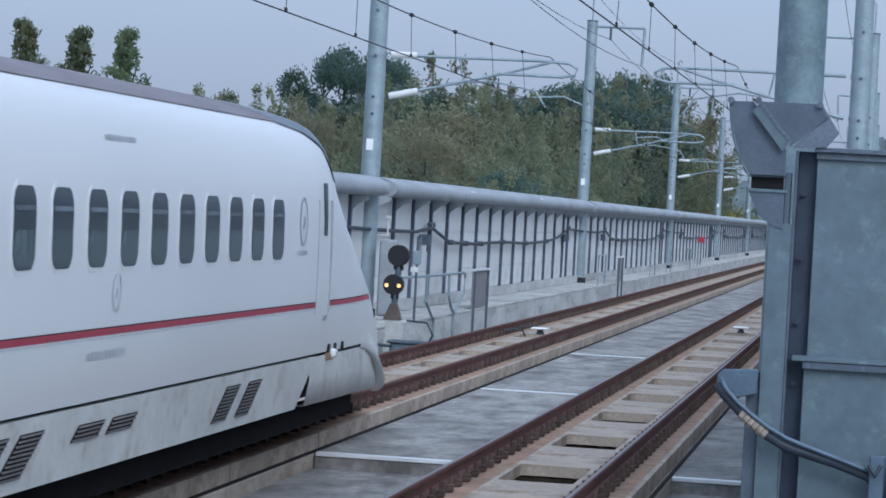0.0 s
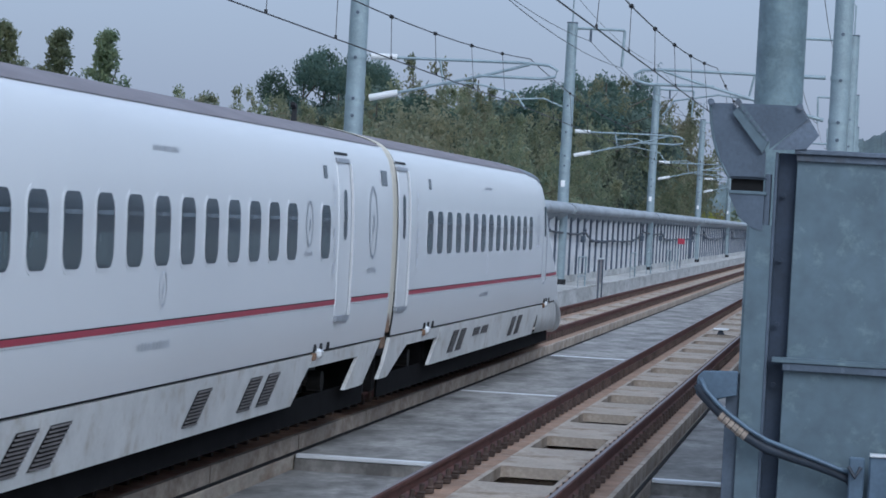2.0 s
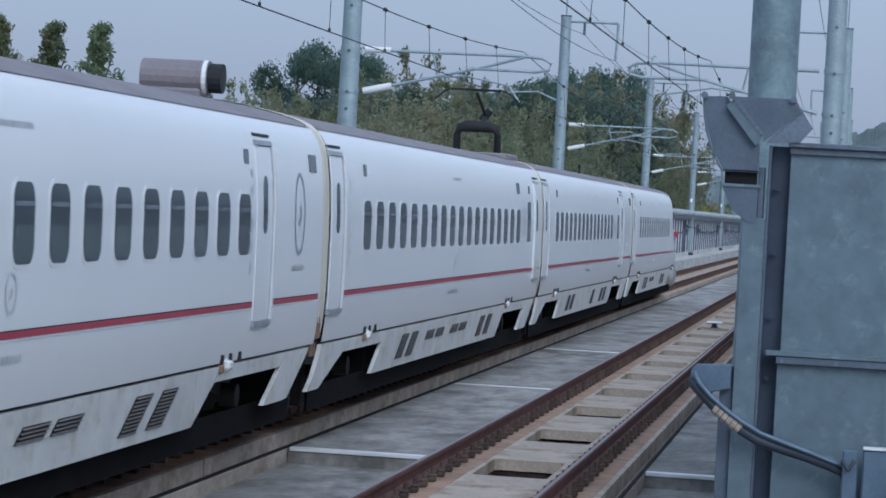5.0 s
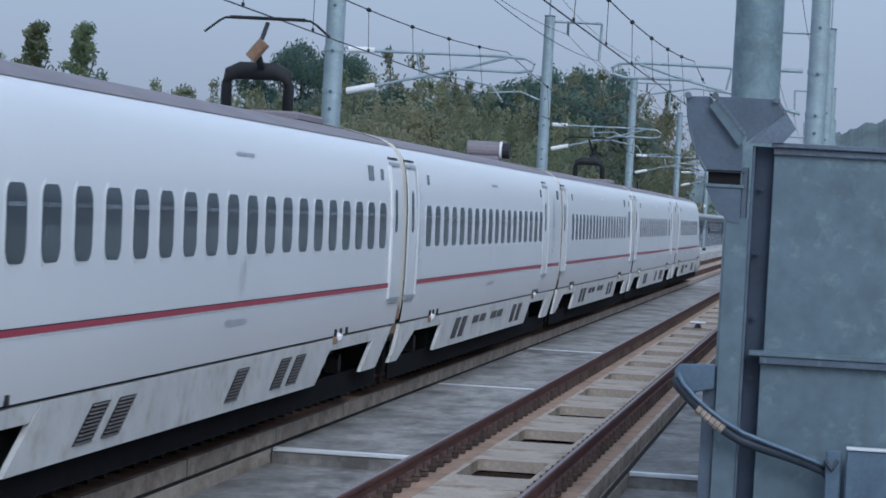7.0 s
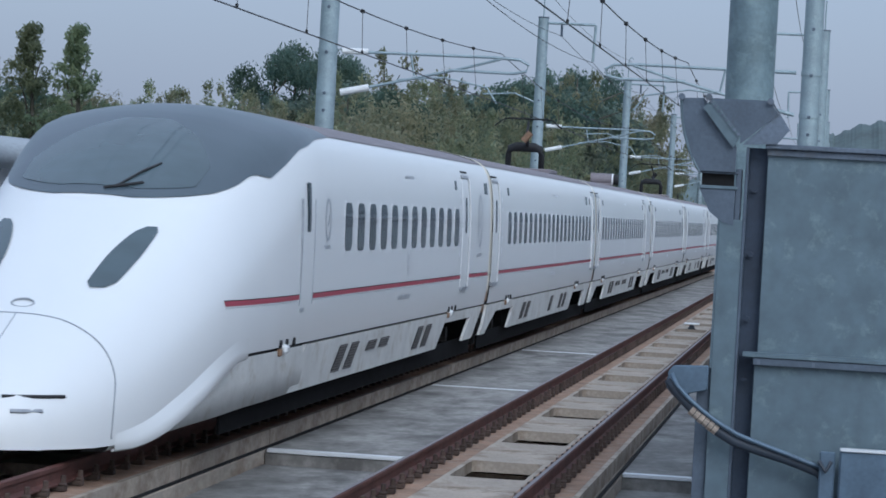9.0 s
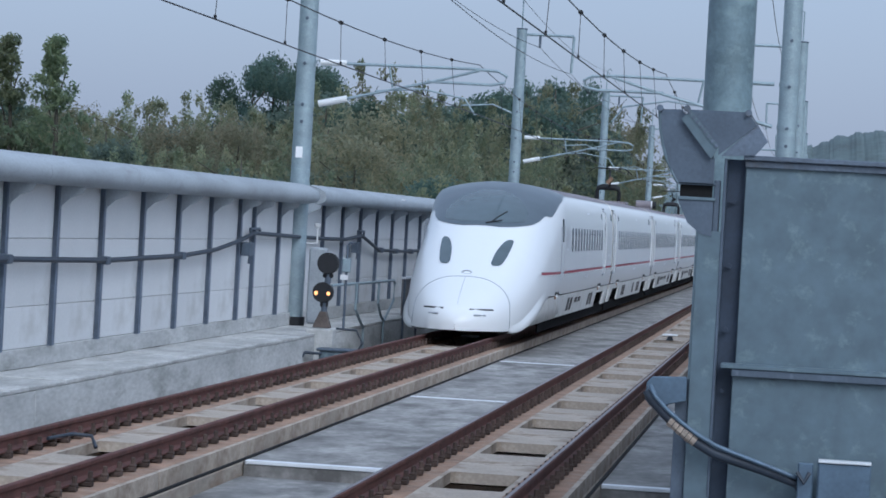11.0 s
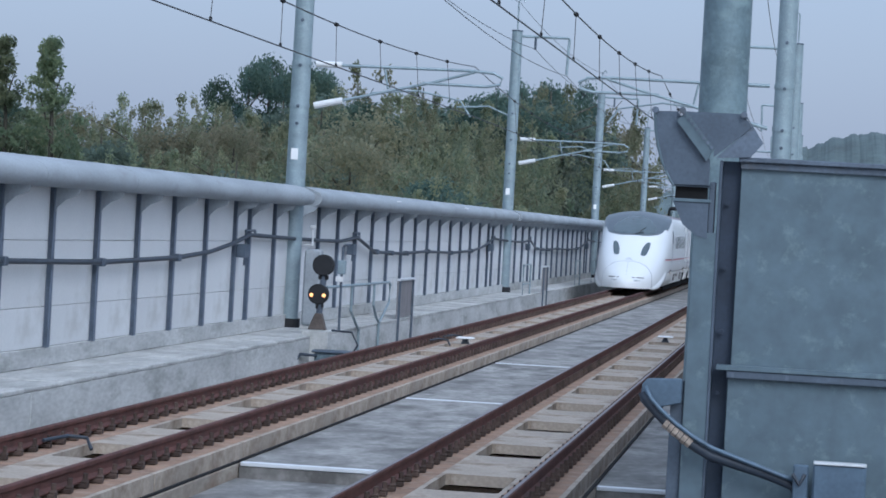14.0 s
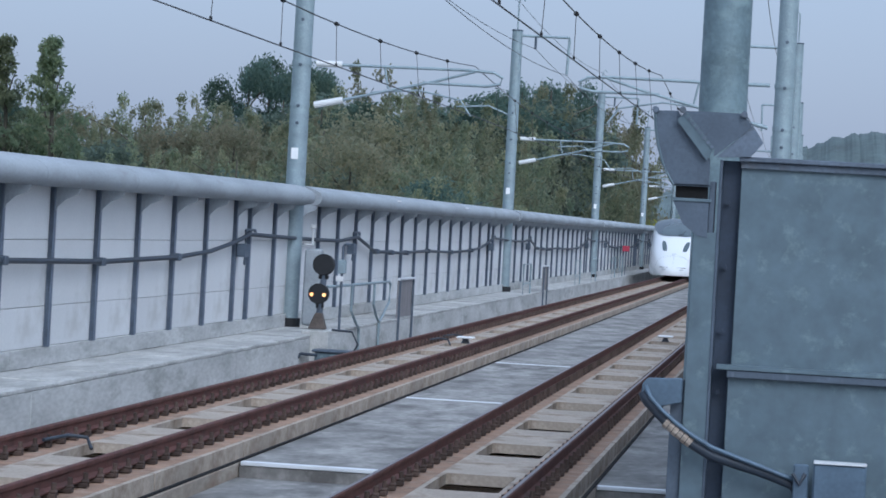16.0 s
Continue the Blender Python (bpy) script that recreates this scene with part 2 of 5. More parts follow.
# ---- building helpers ----
def mesh_from(name, verts, faces, mat=None, smooth=False):
    me = bpy.data.meshes.new(name)
    me.from_pydata([tuple(v) for v in verts], [], faces)
    me.update()
    if mat:
        me.materials.append(mat)
    if smooth:
        me.shade_smooth()
    return me


def part(name, bm, mat, parent, label="", smooth=False):
    """Links a bmesh, or a finished mesh, as one object under a thing or a part."""
    if isinstance(bm, bmesh.types.BMesh):
        me = bpy.data.meshes.new(name)
        bm.to_mesh(me)
        bm.free()
        me.materials.append(mat)
        if smooth:
            me.shade_smooth()
    else:
        me = bm
        if mat and not me.materials:
            me.materials.append(mat)
    ob = new(name, me)
    if parent:
        ob.parent = parent
    if label:
        ob["label"] = label
    return ob


def add_box(bm, lo, hi, bevel=0.0):
    """A box between two corners, its edges chamfered."""
    made = bmesh.ops.create_cube(bm, size=1)["verts"]
    for v in made:
        v.co = Vector([lo[i] if v.co[i] < 0 else hi[i] for i in range(3)])
    if bevel:
        edges = list({e for v in made for e in v.link_edges})
        bmesh.ops.bevel(bm, geom=edges, offset=bevel, segments=1, affect="EDGES")


def box(lo, hi, bevel=0.0):
    bm = bmesh.new()
    add_box(bm, lo, hi, bevel)
    return bm


def add_tube(bm, points, radius, sides=10, ends=True, radii=None):
    """A round bar along a line of points."""
    pts = [Vector(q) for q in points]
    rings = []
    for i, q in enumerate(pts):
        d = (pts[min(i + 1, len(pts) - 1)] - pts[max(i - 1, 0)]).normalized()
        side = d.cross(Vector((0, 0, 1)) if abs(d.z) < 0.9 else Vector((0, 1, 0))).normalized()
        up = side.cross(d)
        r = radii[i] if radii else radius
        rings.append([bm.verts.new(q + (side * math.cos(a) + up * math.sin(a)) * r)
                      for a in (k * math.tau / sides for k in range(sides))])
    for a, b in zip(rings, rings[1:]):
        for k in range(sides):
            bm.faces.new((a[k], a[(k + 1) % sides], b[(k + 1) % sides], b[k]))
    if ends:
        bm.faces.new(rings[0][::-1])
        bm.faces.new(rings[-1])


def tube(points, radius, sides=10, radii=None):
    bm = bmesh.new()
    add_tube(bm, points, radius, sides, radii=radii)
    bmesh.ops.recalc_face_normals(bm, faces=bm.faces)
    return bm


def add_prism(bm, outline, axis, lo, hi):
    """An outline of two coordinates pushed along an axis (0 x, 1 y, 2 z)."""
    def at(q, h):
        return {0: (h, q[0], q[1]), 1: (q[0], h, q[1]), 2: (q[0], q[1], h)}[axis]
    a = [bm.verts.new(at(q, lo)) for q in outline]
    b = [bm.verts.new(at(q, hi)) for q in outline]
    bm.faces.new(a)
    bm.faces.new(b[::-1])
    for i in range(len(a)):
        j = (i + 1) % len(a)
        bm.faces.new((a[j], a[i], b[i], b[j]))


def prism(outline, axis, lo, hi, bevel=0.0):
    bm = bmesh.new()
    add_prism(bm, outline, axis, lo, hi)
    bmesh.ops.recalc_face_normals(bm, faces=bm.faces)
    if bevel:
        bmesh.ops.bevel(bm, geom=list(bm.edges), offset=bevel, segments=1, affect="EDGES")
    return bm


def smoothed(ob, degrees=35):
    ob.data.shade_smooth()
    ob.data.set_sharp_from_angle(angle=radians(degrees))
    return ob


def thing(name, label, category, group="", at=(0, 0, 0), kind=""):
    ob = new(name)
    ob.empty_display_size = 0.2
    ob.location = at
    return tagged(ob, label, category, group, kind)


def lerp(table, v):
    """A value read off a table of (place, value)."""
    if v <= table[0][0]:
        return table[0][1]
    for (a, p), (b, q) in zip(table, table[1:]):
        if v <= b:
            return p + (q - p) * (v - a) / (b - a)
    return table[-1][1]


def setting(name, bm, mat, label, smooth=False):
    return tagged(part(name, bm, mat, None, smooth=smooth), label, kind="structure")


# ---- ground, viaduct deck and track ----
POLE_Y, POLE_STEP = 68.0, 50.0
FAR = 420.0
TRACKS = (0.0, 4.3)


def rolling(x, y):
    """Height of the land beside the viaduct: level by it, rising to a wooded hill on the west."""
    d = max(0.0, -x - 18) / 60
    hill = 9.5 * min(1, d) ** 1.5 * (0.75 + 0.25 * math.sin(y * 0.013 + 1.0))
    return -8.5 + hill + 0.8 * noise.noise(Vector((x * 0.03, y * 0.03, 0)))


def ground():
    xs = [-3000, -1200, -500, -300, -220] + list(range(-180, 0, 12)) + [0, 12, 40, 100, 300, 900, 3000]
    ys = [-1500, -300] + list(range(-60, 620, 20)) + [700, 900, 1400, 2200, 3500]
    verts = [(x, y, rolling(x, y)) for y in ys for x in xs]
    n = len(xs)
    faces = [(j * n + i, j * n + i + 1, (j + 1) * n + i + 1, (j + 1) * n + i)
             for j in range(len(ys) - 1) for i in range(n - 1)]
    return setting("ground", mesh_from("ground", verts, faces, M["soil"], True), None, "rough green ground below the viaduct")


ground()
deck = setting("viaduct_deck", box((-4.6, -25, -1.4), (10.5, FAR, -0.72), 0.02), M["deck"],
               "stained grey concrete viaduct deck under the tracks")


def raised_decking():
    """The slabs of the deck between and beside the tracks, each ending in a pale metal strip."""
    for name, x0, x1, cuts in (("deck_slab", 1.19, 3.13, (34.85, 49.65, 64.4, 79.0, 94.0, 130, 200, FAR)),
                               ("deck_slab", 5.47, 6.95, (34.70, 49.65, 64.4, 79.0, 94.0, 130, 200, FAR))):
        for a, b in zip(cuts, cuts[1:]):
            ob = part(name, box((x0, a + 0.02, -0.74), (x1, b - 0.02, -0.42), 0.012), M["deck"], deck)
            if a < 70:
                part("edge_strip", box((x0 + 0.02, a + 0.0, -0.46), (x1 - 0.02, a + 0.13, -0.408), 0.008), M["alu"], ob,
                 "bright aluminium edge strip")
    part("deck_slab", box((1.17, -20, -0.74), (3.13, 34.8, -0.60), 0.01), M["deck"], deck)
    part("deck_slab", box((5.47, -20, -0.74), (6.95, 34.8, -0.60), 0.01), M["deck"], deck)


raised_decking()
SLAB, SLAB_Y0 = 5.0, 30.6          # frame slabs with one opening each
HOLE = (1.40, 3.52, 0.40)




def frame_slab_mesh():
    """The same plate without inner faces: an outer rim, an inner rim, top and bottom."""
    c = 0.05
    x, y, a, b = HOLE[2], HOLE[0], 0.03, SLAB - 0.03
    inner = [(-x + c, y), (x - c, y), (x, y + c), (x, HOLE[1] - c), (x - c, HOLE[1]), (-x + c, HOLE[1]), (-x, HOLE[1] - c), (-x, y + c)]
    outer = [(-1.1, a), (1.1, a), (1.1, a + 0.01), (1.1, b - 0.01), (1.1, b), (-1.1, b), (-1.1, b - 0.01), (-1.1, a + 0.01)]
    v = [(*q, -0.235) for q in outer] + [(*q, -0.235) for q in inner] + [(*q, -0.42) for q in outer] + [(*q, -0.36) for q in inner]
    f = []
    for i in range(8):
        j = (i + 1) % 8
        f += [(i, j, 8 + j, 8 + i), (8 + i, 8 + j, 24 + j, 24 + i), (j, i, 16 + i, 16 + j)]
    return mesh_from("frame_slab", v, f, M["slab"])


def stopper():
    bm = bmesh.new()
    add_prism(bm, [(0.26 * math.cos(k * math.tau / 20), 0.26 * math.sin(k * math.tau / 20)) for k in range(20)], 2, -0.45, -0.232)
    bmesh.ops.recalc_face_normals(bm, faces=bm.faces)
    me = bpy.data.meshes.new("stopper")
    bm.to_mesh(me)
    bm.free()
    me.materials.append(M["slab"])
    return me


def rail_profile(x):
    return [(x - 0.0725, -0.176), (x + 0.0725, -0.176), (x + 0.0725, -0.160), (x + 0.012, -0.135), (x + 0.009, -0.055), (x + 0.0325, -0.045),
            (x + 0.0325, -0.008), (x + 0.022, 0.0), (x - 0.022, 0.0), (x - 0.0325, -0.008), (x - 0.0325, -0.045), (x - 0.009, -0.055),
            (x - 0.012, -0.135), (x - 0.0725, -0.160)]


def clip_mesh():
    """A rail fastening: base plate, two shoulders, two spring clips with bolts."""
    bm = bmesh.new()
    add_box(bm, (-0.14, -0.055, -0.225), (0.14, 0.055, -0.178), 0.006)
    for s in (-1, 1):
        add_box(bm, (s * 0.075 if s > 0 else -0.145, -0.04, -0.18), (0.145 if s > 0 else -0.075, 0.04, -0.148), 0.010)
        add_tube(bm, [(s * 0.112, 0, -0.15), (s * 0.112, 0, -0.078)], 0.026, 6)
    me = bpy.data.meshes.new("fastening")
    bm.to_mesh(me)
    bm.free()
    me.materials.append(M["clip"])
    return me


def build_tracks():
    slab, stop, clip = frame_slab_mesh(), stopper(), clip_mesh()
    cv, cf = [tuple(v.co) for v in clip.vertices], [tuple(q.vertices) for q in clip.polygons]
    for t, x in enumerate(TRACKS):
        line = tagged(thing("railway_track", "slab track with rusty brown rails on concrete frame slabs", "railway track",
                            "tracks on the viaduct"), kind="structure")
        part("track_bed", box((x - 1.13, -20, -0.73), (x + 1.13, FAR, -0.66), 0.01), M["bed"], line, "stained concrete track bed")
        for s in (-1, 1):
            part("bed_rib", box((x + min(s * 0.80, s * 1.125), -20, -0.66), (x + max(s * 0.80, s * 1.125), FAR, -0.422), 0.012), M["bed"], line)
            part("bed_edge", box((x + min(s * 1.126, s * 1.18), -20, -0.68), (x + max(s * 1.126, s * 1.18), FAR, -0.435), 0.01), M["bed"], line)
            part("joint_filler", box((x + min(s * 1.128, s * 1.172), -20, -0.432), (x + max(s * 1.128, s * 1.172), FAR, -0.408), 0.006), M["black"], line, "black joint filler")
        for k in range(-8, 70):
            y = SLAB_Y0 + k * SLAB - 1.05 * t
            part("cross_rib", box((x - 0.80, y - SLAB + HOLE[1] + 0.5, -0.66), (x + 0.80, y + HOLE[0] - 0.5, -0.424)), M["bed"], line)
        for s, side in ((-0.75, "rail"), (0.75, "rail")):
            ob = part(side, prism(rail_profile(x + s), 1, -20, FAR), M["rail"], line)
            part("running_band", box((x + s - 0.019, -20, 0.0), (x + s + 0.019, FAR, 0.0012)), M["worn"] if t else M["rail"], ob)
        for k in range(-8, 70):
            y = SLAB_Y0 + k * SLAB - 1.05 * t
            ob = part("frame_slab", slab, None, line)
            ob.location = (x, y, 0)
            ob = part("stopper", stop, None, line)
            ob.location = (x, y, 0)
        for s in (-0.75, 0.75):
            part("rust_band", box((x + s - 0.29, -20, -0.236), (x + s + 0.29, FAR, -0.2315)), M["stain"], line, "rust-stained strip beside the rail")
            v, f = [], []
            for k in range(560):
                y = 26.0 - 0.3125 * 60 + 0.625 * k
                if 25.5 < y < 72:
                    ob = part("fastening", clip, None, line)
                    ob.location = (x + s, y, 0)
                elif y < 330:
                    n = len(v)
                    v += [(a + x + s, b + y, c) for a, b, c in cv]
                    f += [tuple(i + n for i in q) for q in cf]
            ob = part("fastenings", mesh_from("fastenings", v, f, M["clip"]), None, line)
            tagged(ob, "rows of rusty rail clips", kind="stuff")
        # a small white transponder on a stand between the rails
        y = (69.3, 78.2)[t]
        tr = thing("transponder", "small white transponder plate on a grey stand between the rails", "transponder", "transponders", (x - 0.02, y, -0.235))
        part("stand", prism([(-0.10, 0), (0.10, 0), (0.04, 0.12), (-0.04, 0.12)], 1, -0.1, 0.1, 0.01), M["steel"], tr)
        part("plate", box((-0.2, -0.28, 0.12), (0.2, 0.28, 0.16), 0.015), M["paper"], tr, "white plate")
    # bond cables hanging over the rails
    for y in (33.2, 68.0, 70.8):
        c = part("bond_cable", tube([(-0.66, y - 0.5, -0.13), (-0.5, y, -0.10), (-0.3, y + 0.1, -0.12), (-0.22, y, -0.24)], 0.022, 8), M["cable"], None)
        tagged(c, "short black bond cable lying on the track slab", "cable", "bond cables")


build_tracks()

# ---- walkway and noise barrier on the far side ----
M["cover"] = material("cover_slab_concrete", (0.44, 0.44, 0.43), 0.85, scale=1.8, amount=0.2, fine=20, bump=0.35, dirt=(0.29, 0.29, 0.28), spread=0.54, piece=0.10, stretch=(1, 0.3, 1))
walkway = setting("walkway", box((-4.35, -20, -0.74), (-2.86, FAR, -0.10), 0.02), M["kerb"], "pale concrete cable-trough walkway beside the track")
for y0, size in [(28.0 + k, 1.0) for k in range(80)] + [(108.0 + 5 * k, 5.0) for k in range(50)]:
    part("cover_slab", box((-4.28, y0 + 0.008, -0.10), (-2.83, y0 + size - 0.008, -0.03 - 0.006 * ((int(y0) * 7) % 3)), 0.012), M["cover"], walkway)
for k in range(28):
    part("kerb_face", box((-2.90, -20 + 15.1 * k, -0.70), (-2.835, -4.92 + 15.1 * k, -0.105), 0.012), M["kerb"], walkway)
WALL_X = -4.13


def hood_outline():
    """The end view of the rounded hood on top of the barrier."""
    top = [(WALL_X - 0.42 + 0.97 * k / 12, 3.02 + 0.245 * math.sin(math.pi * (0.12 + 0.80 * k / 12)) ** 0.75) for k in range(13)]
    low = [(WALL_X + 0.585, 3.03), (WALL_X + 0.59, 2.95), (WALL_X + 0.56, 2.88), (WALL_X + 0.50, 2.835), (WALL_X + 0.30, 2.80), (WALL_X - 0.20, 2.80), (WALL_X - 0.40, 2.88)]
    return top + low


def build_barrier():
    wall = setting("wall_west", box((WALL_X - 0.28, -20, -0.74), (WALL_X + 0.02, FAR, 0.265), 0.015), M["kerb"],
                   "noise barrier of pale panels between dark steel posts, with a grey hood")
    for k in range(40):
        y = 31.5 + 6.1 * k
        part("plinth_block", box((WALL_X + 0.015, y + 0.01, -0.03), (WALL_X + 0.06, y + 6.09, 0.262), 0.008), M["kerb"], wall)
    ys, y = [], 24.5
    while y < 330:
        near = (y - POLE_Y) % POLE_STEP
        ys.append(y)
        y += 3.05 if not 41 < near < 44.0 else 1.6
    post = bmesh.new()
    add_box(post, (-0.04, -0.085, 0.262), (0.055, 0.085, 0.262 + 0.012))
    add_box(post, (-0.05, -0.01, 0.266), (0.05, 0.01, 2.83))
    add_box(post, (0.05, -0.075, 0.266), (0.065, 0.075, 2.83))
    add_box(post, (-0.065, -0.075, 0.266), (-0.05, 0.075, 2.83))
    pm = bpy.data.meshes.new("post")
    post.to_mesh(pm)
    post.free()
    pm.materials.append(M["post"])
    gm = bpy.data.meshes.new("bracket")
    g = prism([(0.07, 2.80), (0.50, 2.80), (0.46, 2.70), (0.26, 2.62), (0.13, 2.50), (0.07, 2.36)], 1, -0.012, 0.012)
    g.to_mesh(gm)
    g.free()
    gm.materials.append(M["hood"])
    panels = {}
    for a, b in zip(ys, ys[1:]):
        gap = round(b - a, 2)
        if gap not in panels:
            rows_ = []
            for z0, z1 in ((0.27, 0.905), (0.913, 1.955), (1.963, 2.83)):
                me = bpy.data.meshes.new("panel")
                q = box((-0.045, 0.03, z0), (0.028, gap - 0.03, z1), 0.006)
                q.to_mesh(me)
                q.free()
                me.materials.append(M["panel"])
                rows_.append(me)
            panels[gap] = rows_
        for me in panels[gap]:
            part("panel", me, None, wall).location = (WALL_X - 0.02, a, 0)
    for y in ys:
        part("post", pm, None, wall, "blue-grey steel H-section post").location = (WALL_X + 0.03, y, 0)
        part("bracket", gm, None, wall, "grey curved bracket under the hood").location = (WALL_X, y, 0)
    edges = [-20.0] + [18 + 0.1 + 50 * k for k in range(8)]
    for a, b in zip(edges, edges[1:]):
        n = max(1, round((b - a) / 6.1))
        for k in range(n):
            s = (b - a - 0.9) / n
            ob = part("hood", prism(hood_outline(), 1, a + 0.7 + k * s + 0.006, a + 0.7 + (k + 1) * s - 0.006), M["hood"], wall, "rounded grey metal hood")
            smoothed(ob, 40)
    part("back_panel", box((WALL_X - 0.12, -20, 0.27), (WALL_X - 0.075, FAR, 3.0)), M["panel"], wall)
    # labels on the hood
    for y in (82.0, 99.0):
        part("plate", box((WALL_X + 0.545, y, 3.06), (WALL_X + 0.556, y + 0.9, 3.13)), M["paper"], wall, "small white plate")


build_barrier()


def wall_cable():
    """The dark cable that droops from clamp to clamp along the barrier."""
    x, heights = WALL_X + 0.17, []
    for k in range(-1, 6):
        p = POLE_Y + 50 * k
        heights += [(p - 26, 1.66), (p - 19, 1.60), (p - 13, 1.65), (p - 10, 1.75), (p - 7.6, 1.92), (p - 5.8, 2.10), (p - 1.5, 2.04), (p + 3, 1.99), (p + 6.7, 1.97),
                    (p + 9.5, 2.07), (p + 12.8, 1.68), (p + 18, 1.62)]
    heights.sort()
    c = thing("cable", "dark drooping cable clamped along the noise barrier", "cable")
    part("sheath", tube([(x + 0.0, y, z) for y, z in heights], 0.045, 8), M["cable"], c)
    for k in range(-1, 6):
        p = POLE_Y + 50 * k
        for dy, z in ((-25.4, 1.66), (-19.2, 1.60), (-13.1, 1.65), (13.2, 1.68), (16.2, 1.64), (19.5, 1.62)):
            part("clamp", box((x - 0.1, p + dy - 0.10, z - 0.07), (x + 0.07, p + dy + 0.10, z + 0.07), 0.015), M["steel"], c)
        for dy in (-5.8, 9.3):
            fr = thing("cable_stand", "grey bent-tube cable support with a small box on the barrier", "cable support", "cable supports")
            part("hoop", tube([(x, p + dy - 0.5, 1.45), (x, p + dy - 0.5, 2.19), (x, p + dy + 0.55, 2.19), (x, p + dy + 0.55, 2.08)], 0.03, 8), M["steel"], fr)
            part("junction_box", box((x - 0.06, p + dy - 1.15, 1.62), (x + 0.12, p + dy - 0.62, 1.90), 0.015), M["dull"], fr)


wall_cable()


# ---- catenary poles, arms and wires ----
def pole_thing(x, y, flip, radius=0.225, top=10.4, bracket=True, skin="pole"):
    """A tubular steel pole with its registration arm over the track (towards +x, or -x when flip)."""
    s = -1 if flip else 1
    p = thing("catenary_pole", "tapered grey steel catenary pole with a bracket arm over the track", "catenary pole", "catenary poles", (x, y, 0))
    shaft = part("shaft", tube([(0, 0, -0.08), (0, 0, 4.0), (0, 0, 7.0), (0, 0, top)], radius, 24,
                               radii=[radius * 1.03, radius, radius * 0.97, radius * 0.93]), M[skin], p)
    smoothed(shaft)
    part("base_collar", tube([(0, 0, -0.08), (0, 0, 0.17)], radius + 0.06, 20), M["seal"], p, "black rubber collar")
    if radius > 0.2:
        part("plate", box((-0.10, -radius - 0.012, 3.86), (0.06, -radius + 0.02, 4.12)), M["paper"], p, "small white plate")
    for z in (4.7, 5.1, 6.05, 7.1):
        part("bolt", tube([(0.0, -radius - 0.02, z), (0.0, -radius + 0.03, z)], 0.04, 8), M["dull"], p)
    part("cap", tube([(0, 0, top), (0, 0, top + 0.05)], radius * 0.99, 20), M["dull"], p)
    reach = 3.95
    china = M["pole"] if flip else M["insul"]
    arm = part("top_tube", tube([(s * 0.9, 0, 6.10), (s * (reach - 0.05), 0, 6.12), (s * (reach + 0.55), 0, 6.09), (s * (reach + 0.75), 0, 5.98),
                                 (s * (reach + 0.70), 0, 5.83), (s * (reach + 0.4), 0, 5.77), (s * (reach - 1.1), 0, 5.78)], 0.036, 10), M["pole"], p, "bent grey tube")
    part("insulator", tube([(s * 0.34, 0, 6.11), (s * 0.95, 0, 6.11)], 0.045 if flip else 0.075, 12), china, arm, "ribbed porcelain insulator")
    stay = part("stay_tube", tube([(s * 0.95, 0, 5.28), (s * (reach - 0.9), 0, 5.80), (s * (reach + 0.1), 0, 6.09)], 0.034, 10), M["pole"], p)
    part("insulator", tube([(s * 0.34, 0, 5.14), (s * 1.0, 0, 5.29)], 0.045 if flip else 0.08, 12), china, stay, "ribbed porcelain insulator")
    part("brace", tube([(s * 1.95, 0, 6.10), (s * 2.05, 0, 5.60)], 0.025, 8), M["pole"], p)
    part("steady_arm", tube([(s * (reach - 2.3), 0, 5.50), (s * (reach - 1.2), 0, 5.60), (s * (reach - 0.2), 0, 5.42), (s * (reach + 0.05), 0, 5.06)], 0.022, 8), M["pole"], p)
    part("fixing_band", tube([(0, 0, 6.05), (0, 0, 6.15)], radius + 0.012, 20), M[skin], p)
    part("fixing_band", tube([(0, 0, 5.08), (0, 0, 5.18)], radius + 0.012, 20), M[skin], p)
    part("hanger", tube([(s * 0.05, 0.24, 6.6), (s * 0.05, 0.24, 8.7)], 0.035, 8), M["pole"], p)
    if bracket:
        part("feeder_bracket", tube([(s * 0.1, 0, 10.22), (s * 2.08, 0, 10.22), (s * 2.1, 0, 10.18), (s * 2.05, 0, 8.75)], 0.055, 8), M["pole"], p)
        part("feeder_insulator", tube([(s * 0.75, 0, 10.2), (s * 0.75, 0, 9.7)], 0.05, 8), M["dull"], p)
        part("rod", tube([(0, 0, top), (0, 0, 11.6), (s * 0.15, 0, 11.75), (s * 0.25, 0, 11.6)], 0.03, 8), M["pole"], p)
    if bracket and not flip and y > 80:
        part("step_arm", tube([(-s * 0.1, 0, 7.0), (-s * 1.0, 0, 7.35), (-s * 2.3, 0, 7.25)], 0.035, 8), M["pole"], p)
    return p


for k in range(7):
    pole_thing(-4.05, POLE_Y + POLE_STEP * k, False)
for k in range(6):
    pole_thing(7.12, POLE_Y + POLE_STEP * k, True)
near_pole = pole_thing(7.13, 20.4, True, radius=0.165, skin="mottle")


